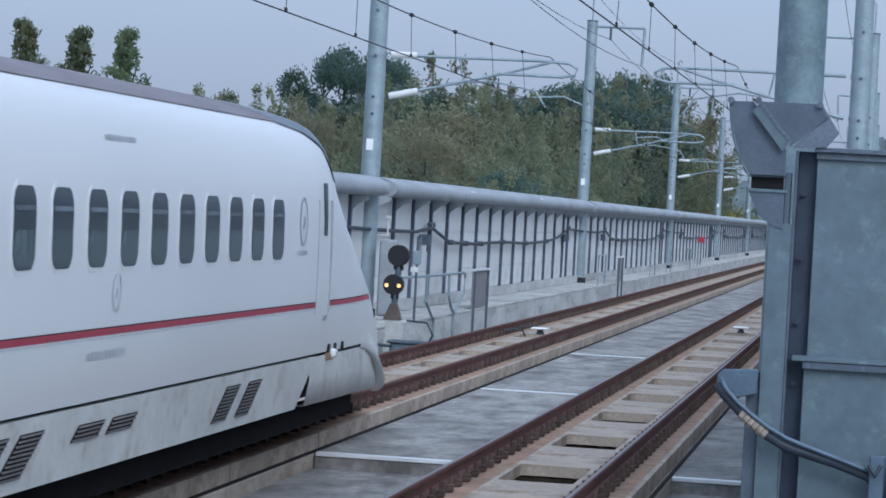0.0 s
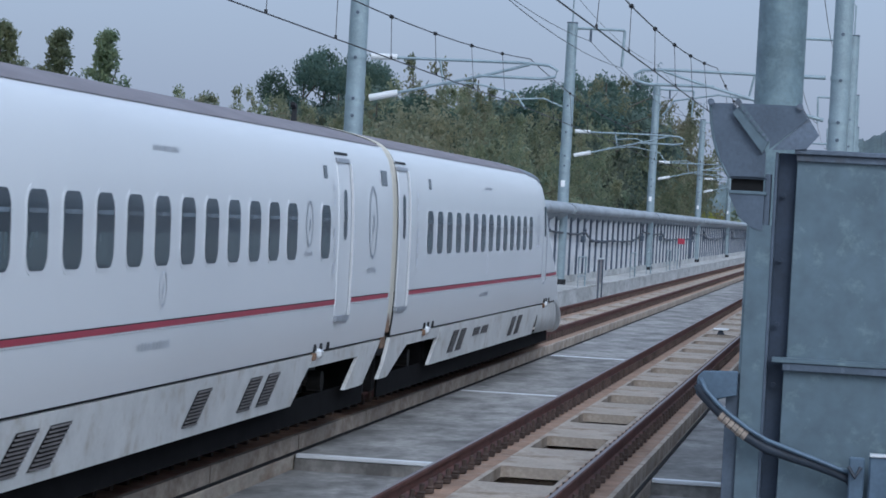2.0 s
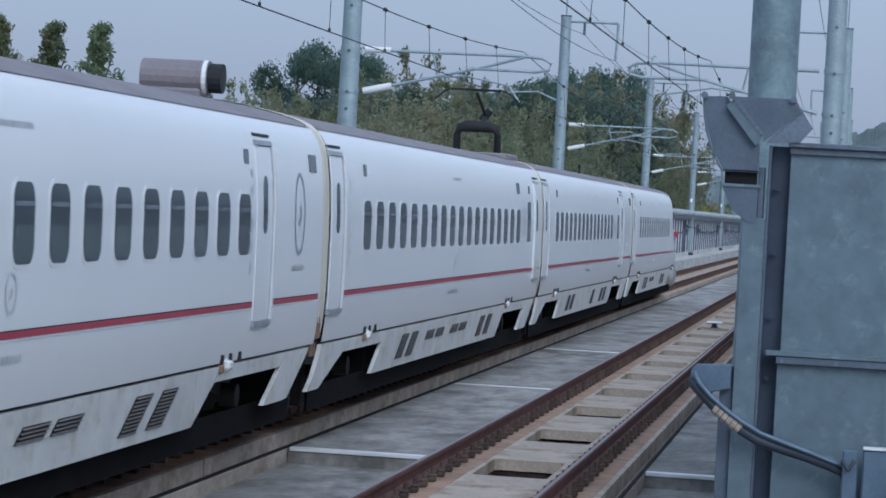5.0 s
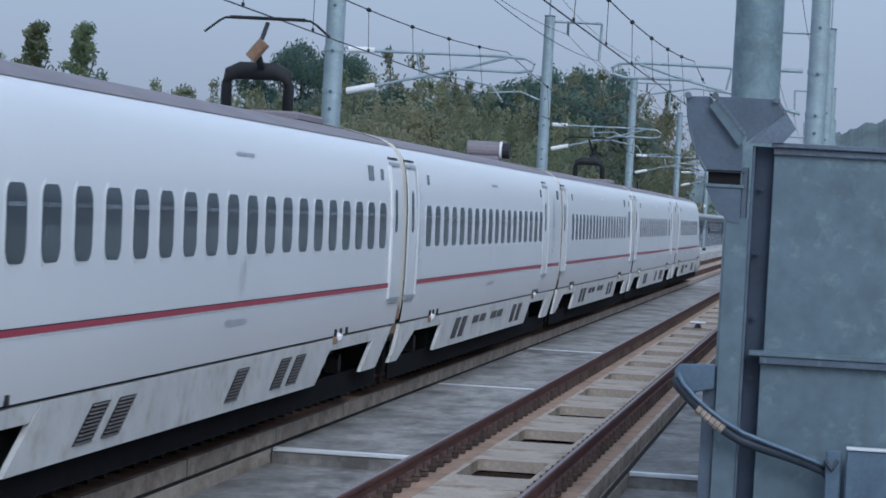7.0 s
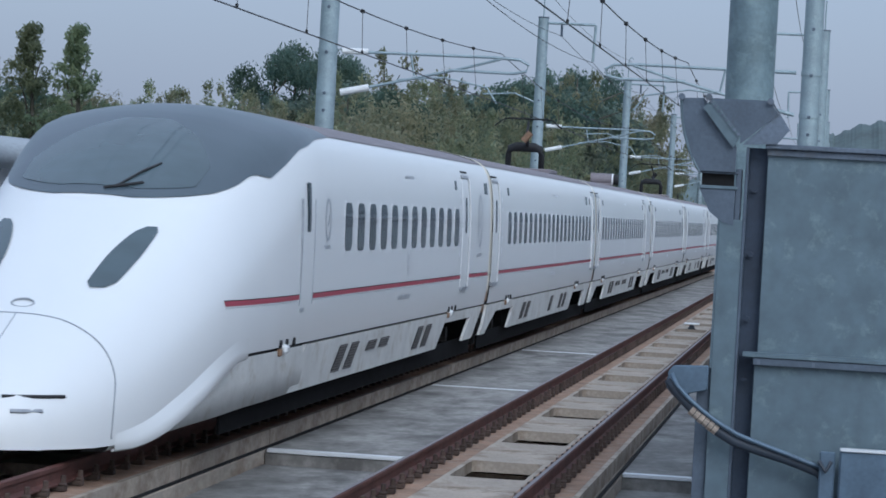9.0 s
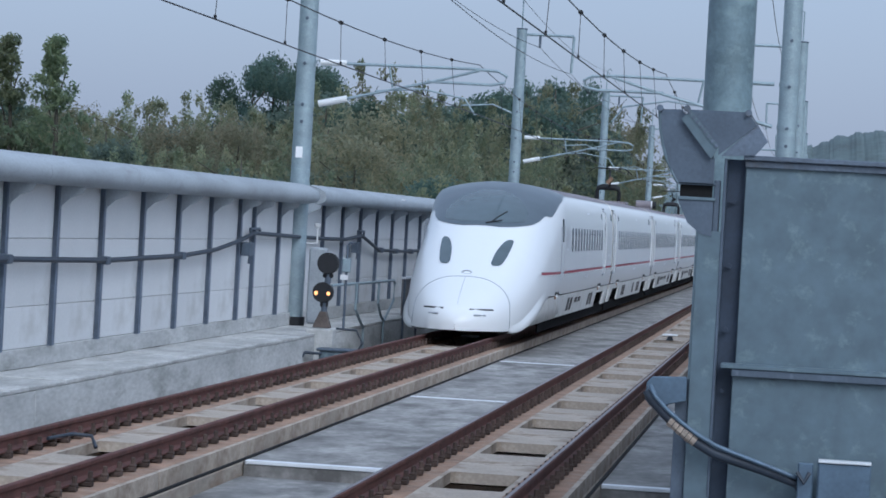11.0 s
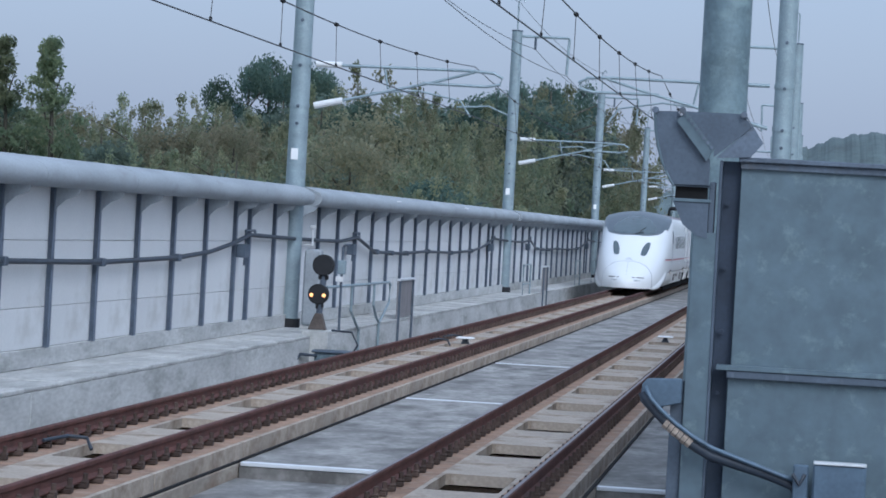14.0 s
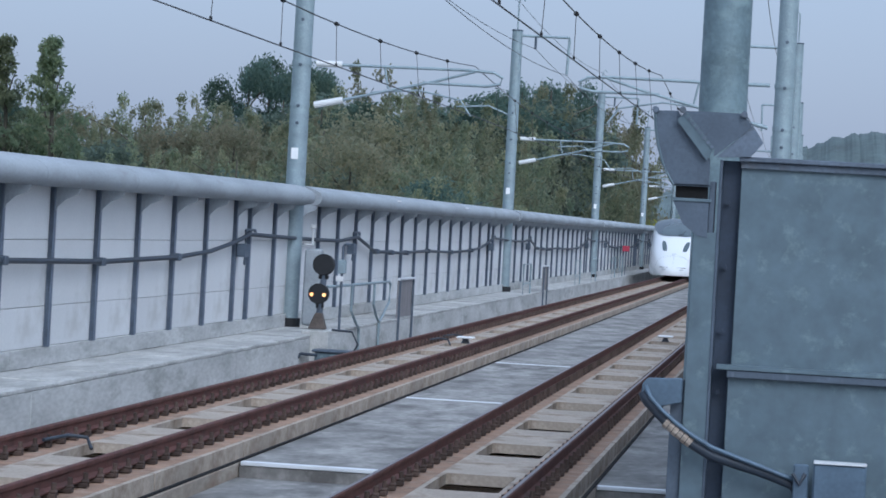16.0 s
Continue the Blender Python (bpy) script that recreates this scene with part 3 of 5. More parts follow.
def wires():
    for t, x in enumerate(TRACKS):
        cat = thing("overhead_line", "contact wire and messenger wire with droppers above the track", "overhead line", "overhead lines")
        for k in range(-1, 7):
            y0 = POLE_Y + 50 * (k - 1)
            z0 = x + (0.15 if k % 2 else -0.15)
            z1 = x + (-0.15 if k % 2 else 0.15)
            def along(y):
                a = (y - y0) / 50
                return z0 + (z1 - z0) * a
            def sag(y):
                a = (y - y0) / 25 - 1
                return 5.69 + 0.53 * a * a
            n = 16
            ys = [y0 + 50 * i / n for i in range(n + 1)]
            part("messenger_wire", tube([(x, y, sag(y)) for y in ys], 0.0105, 6), M["wire"], cat)
            part("contact_wire", tube([(along(y), y, 5.02 + 0.03 * (y - 40) / 60 * (1 if y < 100 else 0)) for y in ys], 0.0105, 6), M["wire"], cat)
            for i in range(9):
                y = y0 + 4.7 + 5 * i
                d = part("dropper", tube([(along(y), y, 5.04), (x, y, sag(y))], 0.006, 5), M["wire"], cat)
                part("clamp", tube([(x, y - 0.06, sag(y)), (x, y + 0.06, sag(y))], 0.036, 8), M["seal"], d)
                part("clip", box((along(y) - 0.015, y - 0.04, 5.02), (along(y) + 0.015, y + 0.04, 5.075), 0.006), M["seal"], d)
    for name, x, z, r in (("feeder_wire", -3.3, 9.72, 0.011), ("feeder_wire", -2.0, 8.72, 0.012), ("feeder_wire", 6.37, 9.72, 0.011), ("feeder_wire", 5.07, 8.72, 0.012),
                          ("earth_wire", -4.0, 11.55, 0.010)):
        for k in range(7):
            y0 = POLE_Y + 50 * (k - 1)
            ob = part(name, tube([(x, y0 + 50 * i / 10, z - 0.42 * (1 - (i / 5 - 1) ** 2)) for i in range(11)], r, 6), M["wire"], None)
            tagged(ob, "thin dark feeder wire hanging between catenary poles", "wire", "feeder wires")


wires()


# ---- signal, rails and signs by the walkway ----
M["iron2"] = material("brown_cast_iron", (0.11, 0.09, 0.08), 0.7, 0.2, scale=5, amount=0.25, fine=40, bump=0.2)


def signal():
    y = 64.2
    s = thing("shunting_signal", "black two-headed ground signal with two lit amber lamps", "signal", "", (-2.74, y, 0.09))
    part("plinth", box((-0.30, -0.25, -0.72), (0.30, 0.25, -0.02), 0.02), M["kerb"], s, "concrete plinth")
    part("foot", prism([(-0.19, 0.0), (0.21, 0.0), (0.10, 0.36), (-0.04, 0.36)], 1, -0.12, 0.12, 0.012), M["iron2"], s, "dark brown cast foot")
    part("stem", tube([(0.03, 0, 0.3), (0.06, 0, 0.7), (0.10, 0, 1.2)], 0.07, 10), M["steel"], s)
    for dx, z, r, lit in ((0.08, 1.42, 0.235, False), (0.0, 0.78, 0.225, True)):
        h = part("signal_head", tube([(dx, -0.10, z), (dx, 0.10, z)], r, 28), M["seal"], s, "round black signal head")
        part("hood", tube([(dx, -0.13, z), (dx, -0.09, z)], r * 0.94, 28), M["seal"], h)
        if lit:
            for k in (-0.135, 0.14):
                part("lens", tube([(dx + k, -0.155, z - 0.02), (dx + k, -0.128, z - 0.02)], 0.042, 14), M["lamp"], h, "glowing amber lens")
                part("lens_ring", tube([(dx + k, -0.15, z - 0.02), (dx + k, -0.125, z - 0.02)], 0.075, 14), M["seal"], h)
    part("bracket", box((-0.02, -0.06, 1.10), (0.20, 0.06, 1.20), 0.02), M["seal"], s)
    part("bracket", box((-0.05, -0.06, 0.46), (0.12, 0.06, 0.60), 0.02), M["seal"], s)
    cab = thing("relay_cabinet", "tall grey metal relay cabinet on the walkway", "cabinet", "", (-3.45, 67.6, -0.03))
    part("body", box((-0.20, -0.16, 0.06), (0.20, 0.16, 1.84), 0.05), M["hood"], cab)
    part("door", box((-0.16, -0.175, 0.14), (0.16, -0.162, 1.76), 0.006), M["hood"], cab, "grey door")
    part("plinth", box((-0.22, -0.18, 0.0), (0.22, 0.18, 0.06)), M["kerb"], cab)
    tp = thing("telephone_post", "thin grey post with two small boxes by the handrail", "post", "", (-2.78, 67.6, -0.03))
    part("post", tube([(0, 0, 0), (0, 0, 1.92), (0.05, 0, 1.98), (0.16, 0, 1.98)], 0.03, 8), M["steel"], tp)
    part("box", box((-0.09, -0.09, 1.30), (0.09, 0.07, 1.62), 0.015), M["pole"], tp, "small grey box")
    part("box", box((-0.13, -0.07, 1.12), (0.05, 0.05, 1.24), 0.01), M["insul"], tp, "small white box")
    jb = thing("cable_coil", "grey cable box and coiled black cables beside the rail", "cable box", "", (-2.2, 63.2, -0.62))
    part("lid", box((-0.42, -0.3, 0.26), (0.42, 0.3, 0.32), 0.02), M["dull"], jb)
    part("box", box((-0.36, -0.25, 0.0), (0.36, 0.25, 0.26), 0.02), M["galv"], jb)
    for k in range(3):
        part("cable_loop", tube([(-0.9 + 0.1 * k, -0.8, 0.05), (-0.6, -0.45 - 0.1 * k, 0.22), (-0.3, -0.3, 0.2)], 0.03, 8), M["cable"], jb)
    part("cable_loop", tube([(0.3, 0.2, 0.1), (0.5, 0.25, 0.45), (0.35, 0.3, 0.72), (-0.1, 0.3, 0.74)], 0.025, 8), M["cable"], jb)


signal()


def handrail():
    r = thing("handrail", "grey bent-tube handrail on forked posts beside the walkway", "handrail")
    z = 0.98
    part("top_rail", tube([(-2.88, 66.2, z), (-2.78, 71, z), (-2.78, 75.6, z), (-2.78, 75.9, z - 0.08)], 0.034, 10), M["pole"], r)
    part("post", tube([(-2.78, 69.3, z), (-2.78, 69.3, 0.38), (-2.78, 70.0, 0.12), (-2.78, 70.7, -0.1), (-2.78, 70.75, -0.62)], 0.034, 10), M["pole"], r)
    part("post", tube([(-2.78, 73.0, z), (-2.78, 73.0, 0.45), (-2.78, 73.5, 0.15), (-2.78, 74.1, -0.02), (-2.78, 74.1, -0.62)], 0.034, 10), M["pole"], r)
    part("post", tube([(-2.78, 75.85, z - 0.05), (-2.78, 75.75, 0.45), (-2.78, 74.9, 0.2), (-2.78, 74.15, -0.02)], 0.034, 10), M["pole"], r)
    for y0, name in ((77.9, "track_sign"), (122.0, "track_sign")):
        s = thing(name, "plain grey sign board on two thin posts seen from behind", "sign", "track signs", (-2.8, y0, -0.72))
        for dy in (0.0, 2.7 if y0 < 100 else 1.8):
            part("post", box((-0.03, dy - 0.03, 0), (0.03, dy + 0.03, 1.72), 0.006), M["steel"], s)
        part("board", box((-0.06, -0.1, 0.72), (-0.032, (2.9 if y0 < 100 else 2.2), 1.70), 0.008), M["sign"], s)
        part("top_strip", box((-0.07, -0.1, 1.70), (0.03, (2.9 if y0 < 100 else 2.2), 1.76), 0.008), M["alu"], s)
    for y0 in (114.5, 141.0, 152.0, 168.0, 175.0):
        g = thing("access_gate", "thin grey tube hoop beside the track", "hoop", "tube hoops", (-2.95, y0, -0.72))
        part("hoop", tube([(0, 0, 0), (0, 0, 1.85), (0, 3.0, 1.85), (0, 3.0, 0)], 0.035, 8), M["pole"], g)
        part("cross_tube", tube([(0, 0, 1.1), (0, 3.0, 1.1)], 0.03, 8), M["pole"], g)
    for y0, c in ((185.0, "red"),):
        b = thing("marker_board", "small coloured marker board on a post", "marker", "", (-3.2, y0, -0.03))
        part("post", tube([(0, 0, 0), (0, 0, 1.7)], 0.03, 8), M["steel"], b)
        part("board", box((-0.22, -0.03, 1.45), (0.22, 0.03, 1.8), 0.008), M[c], b)


handrail()
mast = thing("wall_lamp", "small white bent fitting beside the catenary pole", "fitting", "", (-3.80, 69.4, 1.98))
part("stem", tube([(-0.28, 0, -0.1), (0, 0, -0.1), (0, 0, 0.34)], 0.03, 8), M["insul"], mast)
part("head", box((-0.07, -0.06, 0.28), (0.07, 0.06, 0.38), 0.02), M["insul"], mast)


# ---- the train ----
F, HALF = 12.5, 12.075      # half the length of an end car without its nose, and of a middle car

BODY = [(1.645, 0.90), (1.675, 1.12), (1.69, 1.45), (1.69, 2.05), (1.684, 2.40), (1.663, 2.75), (1.625, 3.05), (1.565, 3.25), (1.475, 3.37),
        (1.34, 3.445), (1.05, 3.525), (0.70, 3.595), (0.35, 3.64), (0.0, 3.65)]
NOSE_TOP = [(18.3, 3.65), (19.0, 3.62), (19.8, 3.51), (20.6, 3.30), (21.5, 2.99), (22.6, 2.53), (23.6, 2.09), (24.5, 1.69), (25.3, 1.36), (26.0, 1.07),
            (26.5, 0.84), (26.8, 0.66), (27.0, 0.45)]
NOSE_LOW = [(18.3, 0.90), (22.4, 0.90), (23.2, 0.76), (24.2, 0.50), (25.2, 0.24), (25.8, 0.15), (27.0, 0.15)]
NOSE_WIDE = [(18.3, 1.69), (20.5, 1.675), (22.0, 1.63), (23.2, 1.56), (24.2, 1.46), (25.1, 1.32), (25.8, 1.13), (26.3, 0.93), (26.7, 0.66), (27.0, 0.25)]


def resampled(pts, n):
    """Points at even steps along a line."""
    run = [0.0]
    for a, b in zip(pts, pts[1:]):
        run.append(run[-1] + math.dist(a, b))
    out = []
    for i in range(n + 1):
        s, k = run[-1] * i / n, 0
        while k < len(run) - 2 and run[k + 1] < s:
            k += 1
        a = (s - run[k]) / max(1e-9, run[k + 1] - run[k])
        out.append((pts[k][0] + (pts[k + 1][0] - pts[k][0]) * a, pts[k][1] + (pts[k + 1][1] - pts[k][1]) * a))
    return out


ROUND = 48
SIDE_ = [(x / 1.69, (z - 0.9) / 2.75) for x, z in resampled(BODY, ROUND)]
OVAL_ = resampled([(math.cos(t) ** 0.78, math.sin(t) ** 0.76) for t in (math.pi / 2 * k / 80 for k in range(81))], ROUND)
OVAL_[-1] = (0.0, 1.0)


def smooth_at(table, v):
    """A table read with rounded corners."""
    return (lerp(table, v - 0.25) + 2 * lerp(table, v) + lerp(table, v + 0.25)) / 4 if v < 26.7 else lerp(table, v)


def hull(d, u):
    """The train's skin d metres from the inner coupling and u (0 low edge .. 1 roof line) round the section: (x, z)."""
    k = min(1.0, max(0.0, (d - 18.3) / 5.0))
    k = k * k * (3 - 2 * k)
    i = min(ROUND - 1, int(u * ROUND))
    a = u * ROUND - i
    bx, bz = (SIDE_[i][0] + (SIDE_[i + 1][0] - SIDE_[i][0]) * a, SIDE_[i][1] + (SIDE_[i + 1][1] - SIDE_[i][1]) * a)
    ex, ez = (OVAL_[i][0] + (OVAL_[i + 1][0] - OVAL_[i][0]) * a, OVAL_[i][1] + (OVAL_[i + 1][1] - OVAL_[i][1]) * a)
    w, lo, hi = smooth_at(NOSE_WIDE, d), smooth_at(NOSE_LOW, d), smooth_at(NOSE_TOP, d)
    return w * (bx + (ex - bx) * k), lo + (hi - lo) * (bz + (ez - bz) * k)


def round_at(d, z):
    """The u at which the skin reaches height z."""
    a, b = 0.0, 1.0
    for _ in range(30):
        m = (a + b) / 2
        if hull(d, m)[1] < z:
            a = m
        else:
            b = m
    return a


def side_x(z):
    """Half width of the straight body at height z."""
    return lerp([(q, x) for x, q in BODY[:11]], z)


def loft(rows_, mat, name, flip=False):
    """A skin through rows of points."""
    n = len(rows_[0])
    v = [q for r in rows_ for q in r]
    f = [(j * n + i, j * n + i + 1, (j + 1) * n + i + 1, (j + 1) * n + i) for j in range(len(rows_) - 1) for i in range(n - 1)]
    if flip:
        f = [q[::-1] for q in f]
    return mesh_from(name, v, f, mat, True)


def full_ring(d, y, us, off=0.0):
    """Points round the section from one low edge over the roof to the other."""
    right = []
    for u in us:
        x, z = hull(d, u)
        right.append((x * (1 + off / 1.6) + (off * 0.3 if x > 0 else 0), y, z + off * (0.3 + 0.7 * u)))
    left = [(-x, q, z) for x, q, z in right[::-1]]
    return right + left[1:]


def rounded(w, h, r, n=4, pinch=0.0):
    """Outline of an upright rounded rectangle round (0, 0), narrowed towards top and bottom by pinch."""
    out = []
    for cx, cz, a0 in ((w / 2 - r, h / 2 - r, 0), (-w / 2 + r, h / 2 - r, 90), (-w / 2 + r, -h / 2 + r, 180), (w / 2 - r, -h / 2 + r, 270)):
        for k in range(n + 1):
            a = radians(a0 + 90 * k / n)
            out.append((cx + r * math.cos(a), cz + r * math.sin(a)))
    return [(x * (1 - pinch * (2 * z / h) ** 2), z) for x, z in out]


def side_patch(name, outline, z0, off, mat, depth=0.02):
    """A thin plate that follows the body's side, its outline given as (along, height)."""
    zs = sorted({round(z, 4) for _, z in outline})
    levels = []
    for lo, hi in zip(zs, zs[1:]):
        k = max(1, math.ceil((hi - lo) / 0.07))
        levels += [lo + (hi - lo) * i / k for i in range(k)]
    levels.append(zs[-1])
    v = []
    for z in levels:
        q = min(max(z, zs[0] + 1e-4), zs[-1] - 1e-4)
        ys = [p[0] + (r[0] - p[0]) * (q - p[1]) / (r[1] - p[1]) for p, r in zip(outline, outline[1:] + outline[:1]) if min(p[1], r[1]) <= q <= max(p[1], r[1]) and abs(r[1] - p[1]) > 1e-6]
        x = side_x(z0 + z)
        v += [(x + off, min(ys), z0 + z), (x + off, max(ys), z0 + z), (x - depth, min(ys), z0 + z), (x - depth, max(ys), z0 + z)]
    f = []
    for k in range(len(levels) - 1):
        i, j = 4 * k, 4 * k + 4
        f += [(i, i + 1, j + 1, j), (i + 2, i, j, j + 2), (i + 1, i + 3, j + 3, j + 1)]
    if depth:
        f += [(0, 2, 3, 1), (len(v) - 4, len(v) - 3, len(v) - 1, len(v) - 2)]
    return mesh_from(name, v, f, mat)


PANE = side_patch("pane", rounded(0.58, 0.61, 0.12, 5, 0.12), 2.275, 0.009, M["glass"])
SEAL = side_patch("seal", rounded(0.65, 0.68, 0.15, 5, 0.12), 2.275, 0.004, M["white"])
# Flat patches over each pane paint its reflection: paler below, a thin streak above.
LOW_REFLECTION = side_patch("interior", rounded(0.50, 0.27, 0.09, 4, 0.06), 2.125, 0.0095, M["interior"])
PANE_STREAK = side_patch("blind_edge", rounded(0.50, 0.035, 0.012, 2), 2.42, 0.0095, M["pane_streak"])
DOOR_PANE = side_patch("door_pane", rounded(0.20, 0.60, 0.095, 5), 2.48, 0.012, M["glass"])
CAB_PANE = side_patch("cab_pane", rounded(0.13, 0.58, 0.03, 3), 2.50, 0.010, M["glass"])
TALL_PANE = side_patch("tall_pane", rounded(0.50, 0.74, 0.05, 3), 2.36, 0.009, M["glass"])
SQUARE = side_patch("square_port", rounded(0.44, 0.20, 0.02, 2), 2.965, 0.007, M["glass"])


def ring_mark(w, h, z0, thick, name):
    """An oval outline lying on the side, with a small mark in it."""
    v, f = [], []
    n = 28
    for k in range(n):
        a = math.tau * k / n
        for g in (1.0, 1.0 - thick):
            y, z = w / 2 * math.cos(a) * g, z0 + h / 2 * math.sin(a) * (g if g == 1 else 1 - thick * w / h)
            v.append((side_x(z) + 0.005, y, z))
    for k in range(n):
        j = (k + 1) % n
        f.append((2 * k, 2 * k + 1, 2 * j + 1, 2 * j))
    s = len(v)
    for y, z in ((-0.05 * w, -0.16), (0.16 * w, -0.04), (0.1 * w, 0.12), (-0.04 * w, 0.08), (0.02 * w, -0.02), (-0.16 * w, -0.10)):
        zz = z0 + z * h
        v.append((side_x(zz) + 0.005, y, zz))
    f.append(tuple(range(s, s + 6)))
    return mesh_from(name, v, f, M["faint"])


BIG_MARK, SMALL_MARK = ring_mark(0.62, 0.92, 2.39, 0.16, "emblem"), ring_mark(0.42, 0.52, 2.36, 0.17, "emblem")
LOW_MARK = ring_mark(0.30, 0.32, 1.76, 0.16, "emblem")
LOW_MARK.materials[0] = M["pale"]


def bar_mark(w, h, z0):
    """A line of writing too small to read: short pale bars side by side."""
    v, f = [], []
    n = max(1, round(w / (h * 1.5)))
    for k in range(n):
        a = -w / 2 + w * (k + 0.12) / n
        b = -w / 2 + w * (k + 0.80) / n
        top = z0 + h * (0.5 if k % 3 else 0.36)
        i = len(v)
        v += [(side_x(z) + 0.004, y, z) for y, z in ((a, z0 - h / 2), (b, z0 - h / 2), (b, top), (a, top))]
        f.append((i, i + 1, i + 2, i + 3))
    return mesh_from("lettering", v, f, M["pale"])


def both_sides(name, me, car, y, label=""):
    """A plate on the east side at y, and its twin on the west side."""
    obs = []
    for turn in (0, math.pi):
        ob = part(name, me, None, car, label)
        ob.location, ob.rotation_euler = (0, y, 0), (0, 0, turn)
        obs.append(ob)
    return obs


LEAN = 0.62        # the skirt's edges lean: their tops lie further ahead by this much over their height


def slanted(y0, y1, z0, z1):
    """An outline on the skirt between two heights, leaning with the skirt's edges; y given at the top."""
    k = LEAN / 0.38
    return [(y0 - (0.71 - z0) * k, z0), (y1 - (0.71 - z0) * k, z0), (y1 - (0.71 - z1) * k, z1), (y0 - (0.71 - z1) * k, z1)]


def skirt_x(z):
    return 1.60 + 0.045 * (z - 0.33) / 0.54


def skirt_plate(outline, thick=0.05):
    """A skirt panel: an outline (along, height) with thickness, on the skirt's leaning plane."""
    bm = bmesh.new()
    a = [bm.verts.new((skirt_x(z), y, z)) for y, z in outline]
    b = [bm.verts.new((skirt_x(z) - thick, y, z)) for y, z in outline]
    bm.faces.new(a)
    bm.faces.new(b[::-1])
    for i in range(len(a)):
        j = (i + 1) % len(a)
        bm.faces.new((a[j], a[i], b[i], b[j]))
    bmesh.ops.recalc_face_normals(bm, faces=bm.faces)
    return bm


def bm_mesh(bm, name, mat):
    me = bpy.data.meshes.new(name)
    bm.to_mesh(me)
    bm.free()
    me.materials.append(mat)
    return me


def grille_mesh(w, z0, z1, slats):
    """A leaning louvre: a dark recess and its slats."""
    back = bmesh.new()
    pts = slanted(0, w, z0, z1)
    back.faces.new([back.verts.new((skirt_x(z) + 0.003, y, z)) for y, z in pts])
    bmesh.ops.recalc_face_normals(back, faces=back.faces)
    bars = bmesh.new()
    for k in range(slats):
        a = z0 + (z1 - z0) * (k + 0.25) / slats
        b = a + (z1 - z0) / slats * 0.45
        q = slanted(0.02, w - 0.02, a, b)
        f = [bars.verts.new((skirt_x(z) + 0.004 + 0.016 * (i < 2), y, z)) for i, (y, z) in enumerate(q)]
        bars.faces.new(f)
    for f in list(back.faces) + list(bars.faces):
        f.normal_update()
        if f.normal.x < 0:
            f.normal_flip()
    return bm_mesh(back, "grille", M["black"]), bm_mesh(bars, "slats", M["rust_grey"])


M["rust_grey"] = material("dusty_slats", (0.095, 0.085, 0.08), 0.7, scale=4, amount=0.25, fine=40, bump=0.1)
GRILLE, SMALL_GRILLE = grille_mesh(0.64, 0.43, 0.76, 10), grille_mesh(0.82, 0.60, 0.73, 4)


def wheel_meshes():
    rim, tyre = bmesh.new(), bmesh.new()
    add_tube(tyre, [(0.68, 0, 0.43), (0.70, 0, 0.43), (0.71, 0, 0.43), (0.82, 0, 0.43)], 0.43, 28, radii=[0.455, 0.455, 0.43, 0.425])
    add_tube(rim, [(0.82, 0, 0.43), (0.90, 0, 0.43), (1.08, 0, 0.43)], 0.3, 24, radii=[0.33, 0.20, 0.16])
    for b in (rim, tyre):
        bmesh.ops.recalc_face_normals(b, faces=b.faces)
    return bm_mesh(tyre, "tyre", M["iron"]), bm_mesh(rim, "hub", M["iron"])


TYRE, HUB = wheel_meshes()


def bogie(car, y):
    """A bogie: side frames, cross beam, four wheels with axle boxes."""
    b = part("bogie", box((-1.0, y - 0.3, 0.42), (1.0, y + 0.3, 0.72), 0.04), M["iron"], car, "dark grimy bogie")
    for s in (-1, 1):
        part("side_frame", prism([(y - 1.75, 0.40), (y - 1.5, 0.34), (y - 0.6, 0.52), (y + 0.6, 0.52), (y + 1.5, 0.34), (y + 1.75, 0.40), (y + 1.6, 0.60), (y + 0.6, 0.74),
                                  (y - 0.6, 0.74), (y - 1.6, 0.60)], 0, s * 1.02, s * 1.18), M["iron"], b)
        for dy in (-1.25, 1.25):
            part("axle_box", tube([(s * 1.16, y + dy, 0.43), (s * 1.34, y + dy, 0.43)], 0.13, 14), M["iron"], b, "dark axle box")
            for me, nm in ((TYRE, "wheel"), (HUB, "hub")):
                w = part(nm, me, None, b)
                w.location, w.rotation_euler = (0, y + dy, 0), (0, 0, 0 if s > 0 else math.pi)
        part("damper", tube([(s * 1.22, y - 0.9, 0.66), (s * 1.22, y + 0.5, 0.62)], 0.05, 8), M["rust_grey"], b)


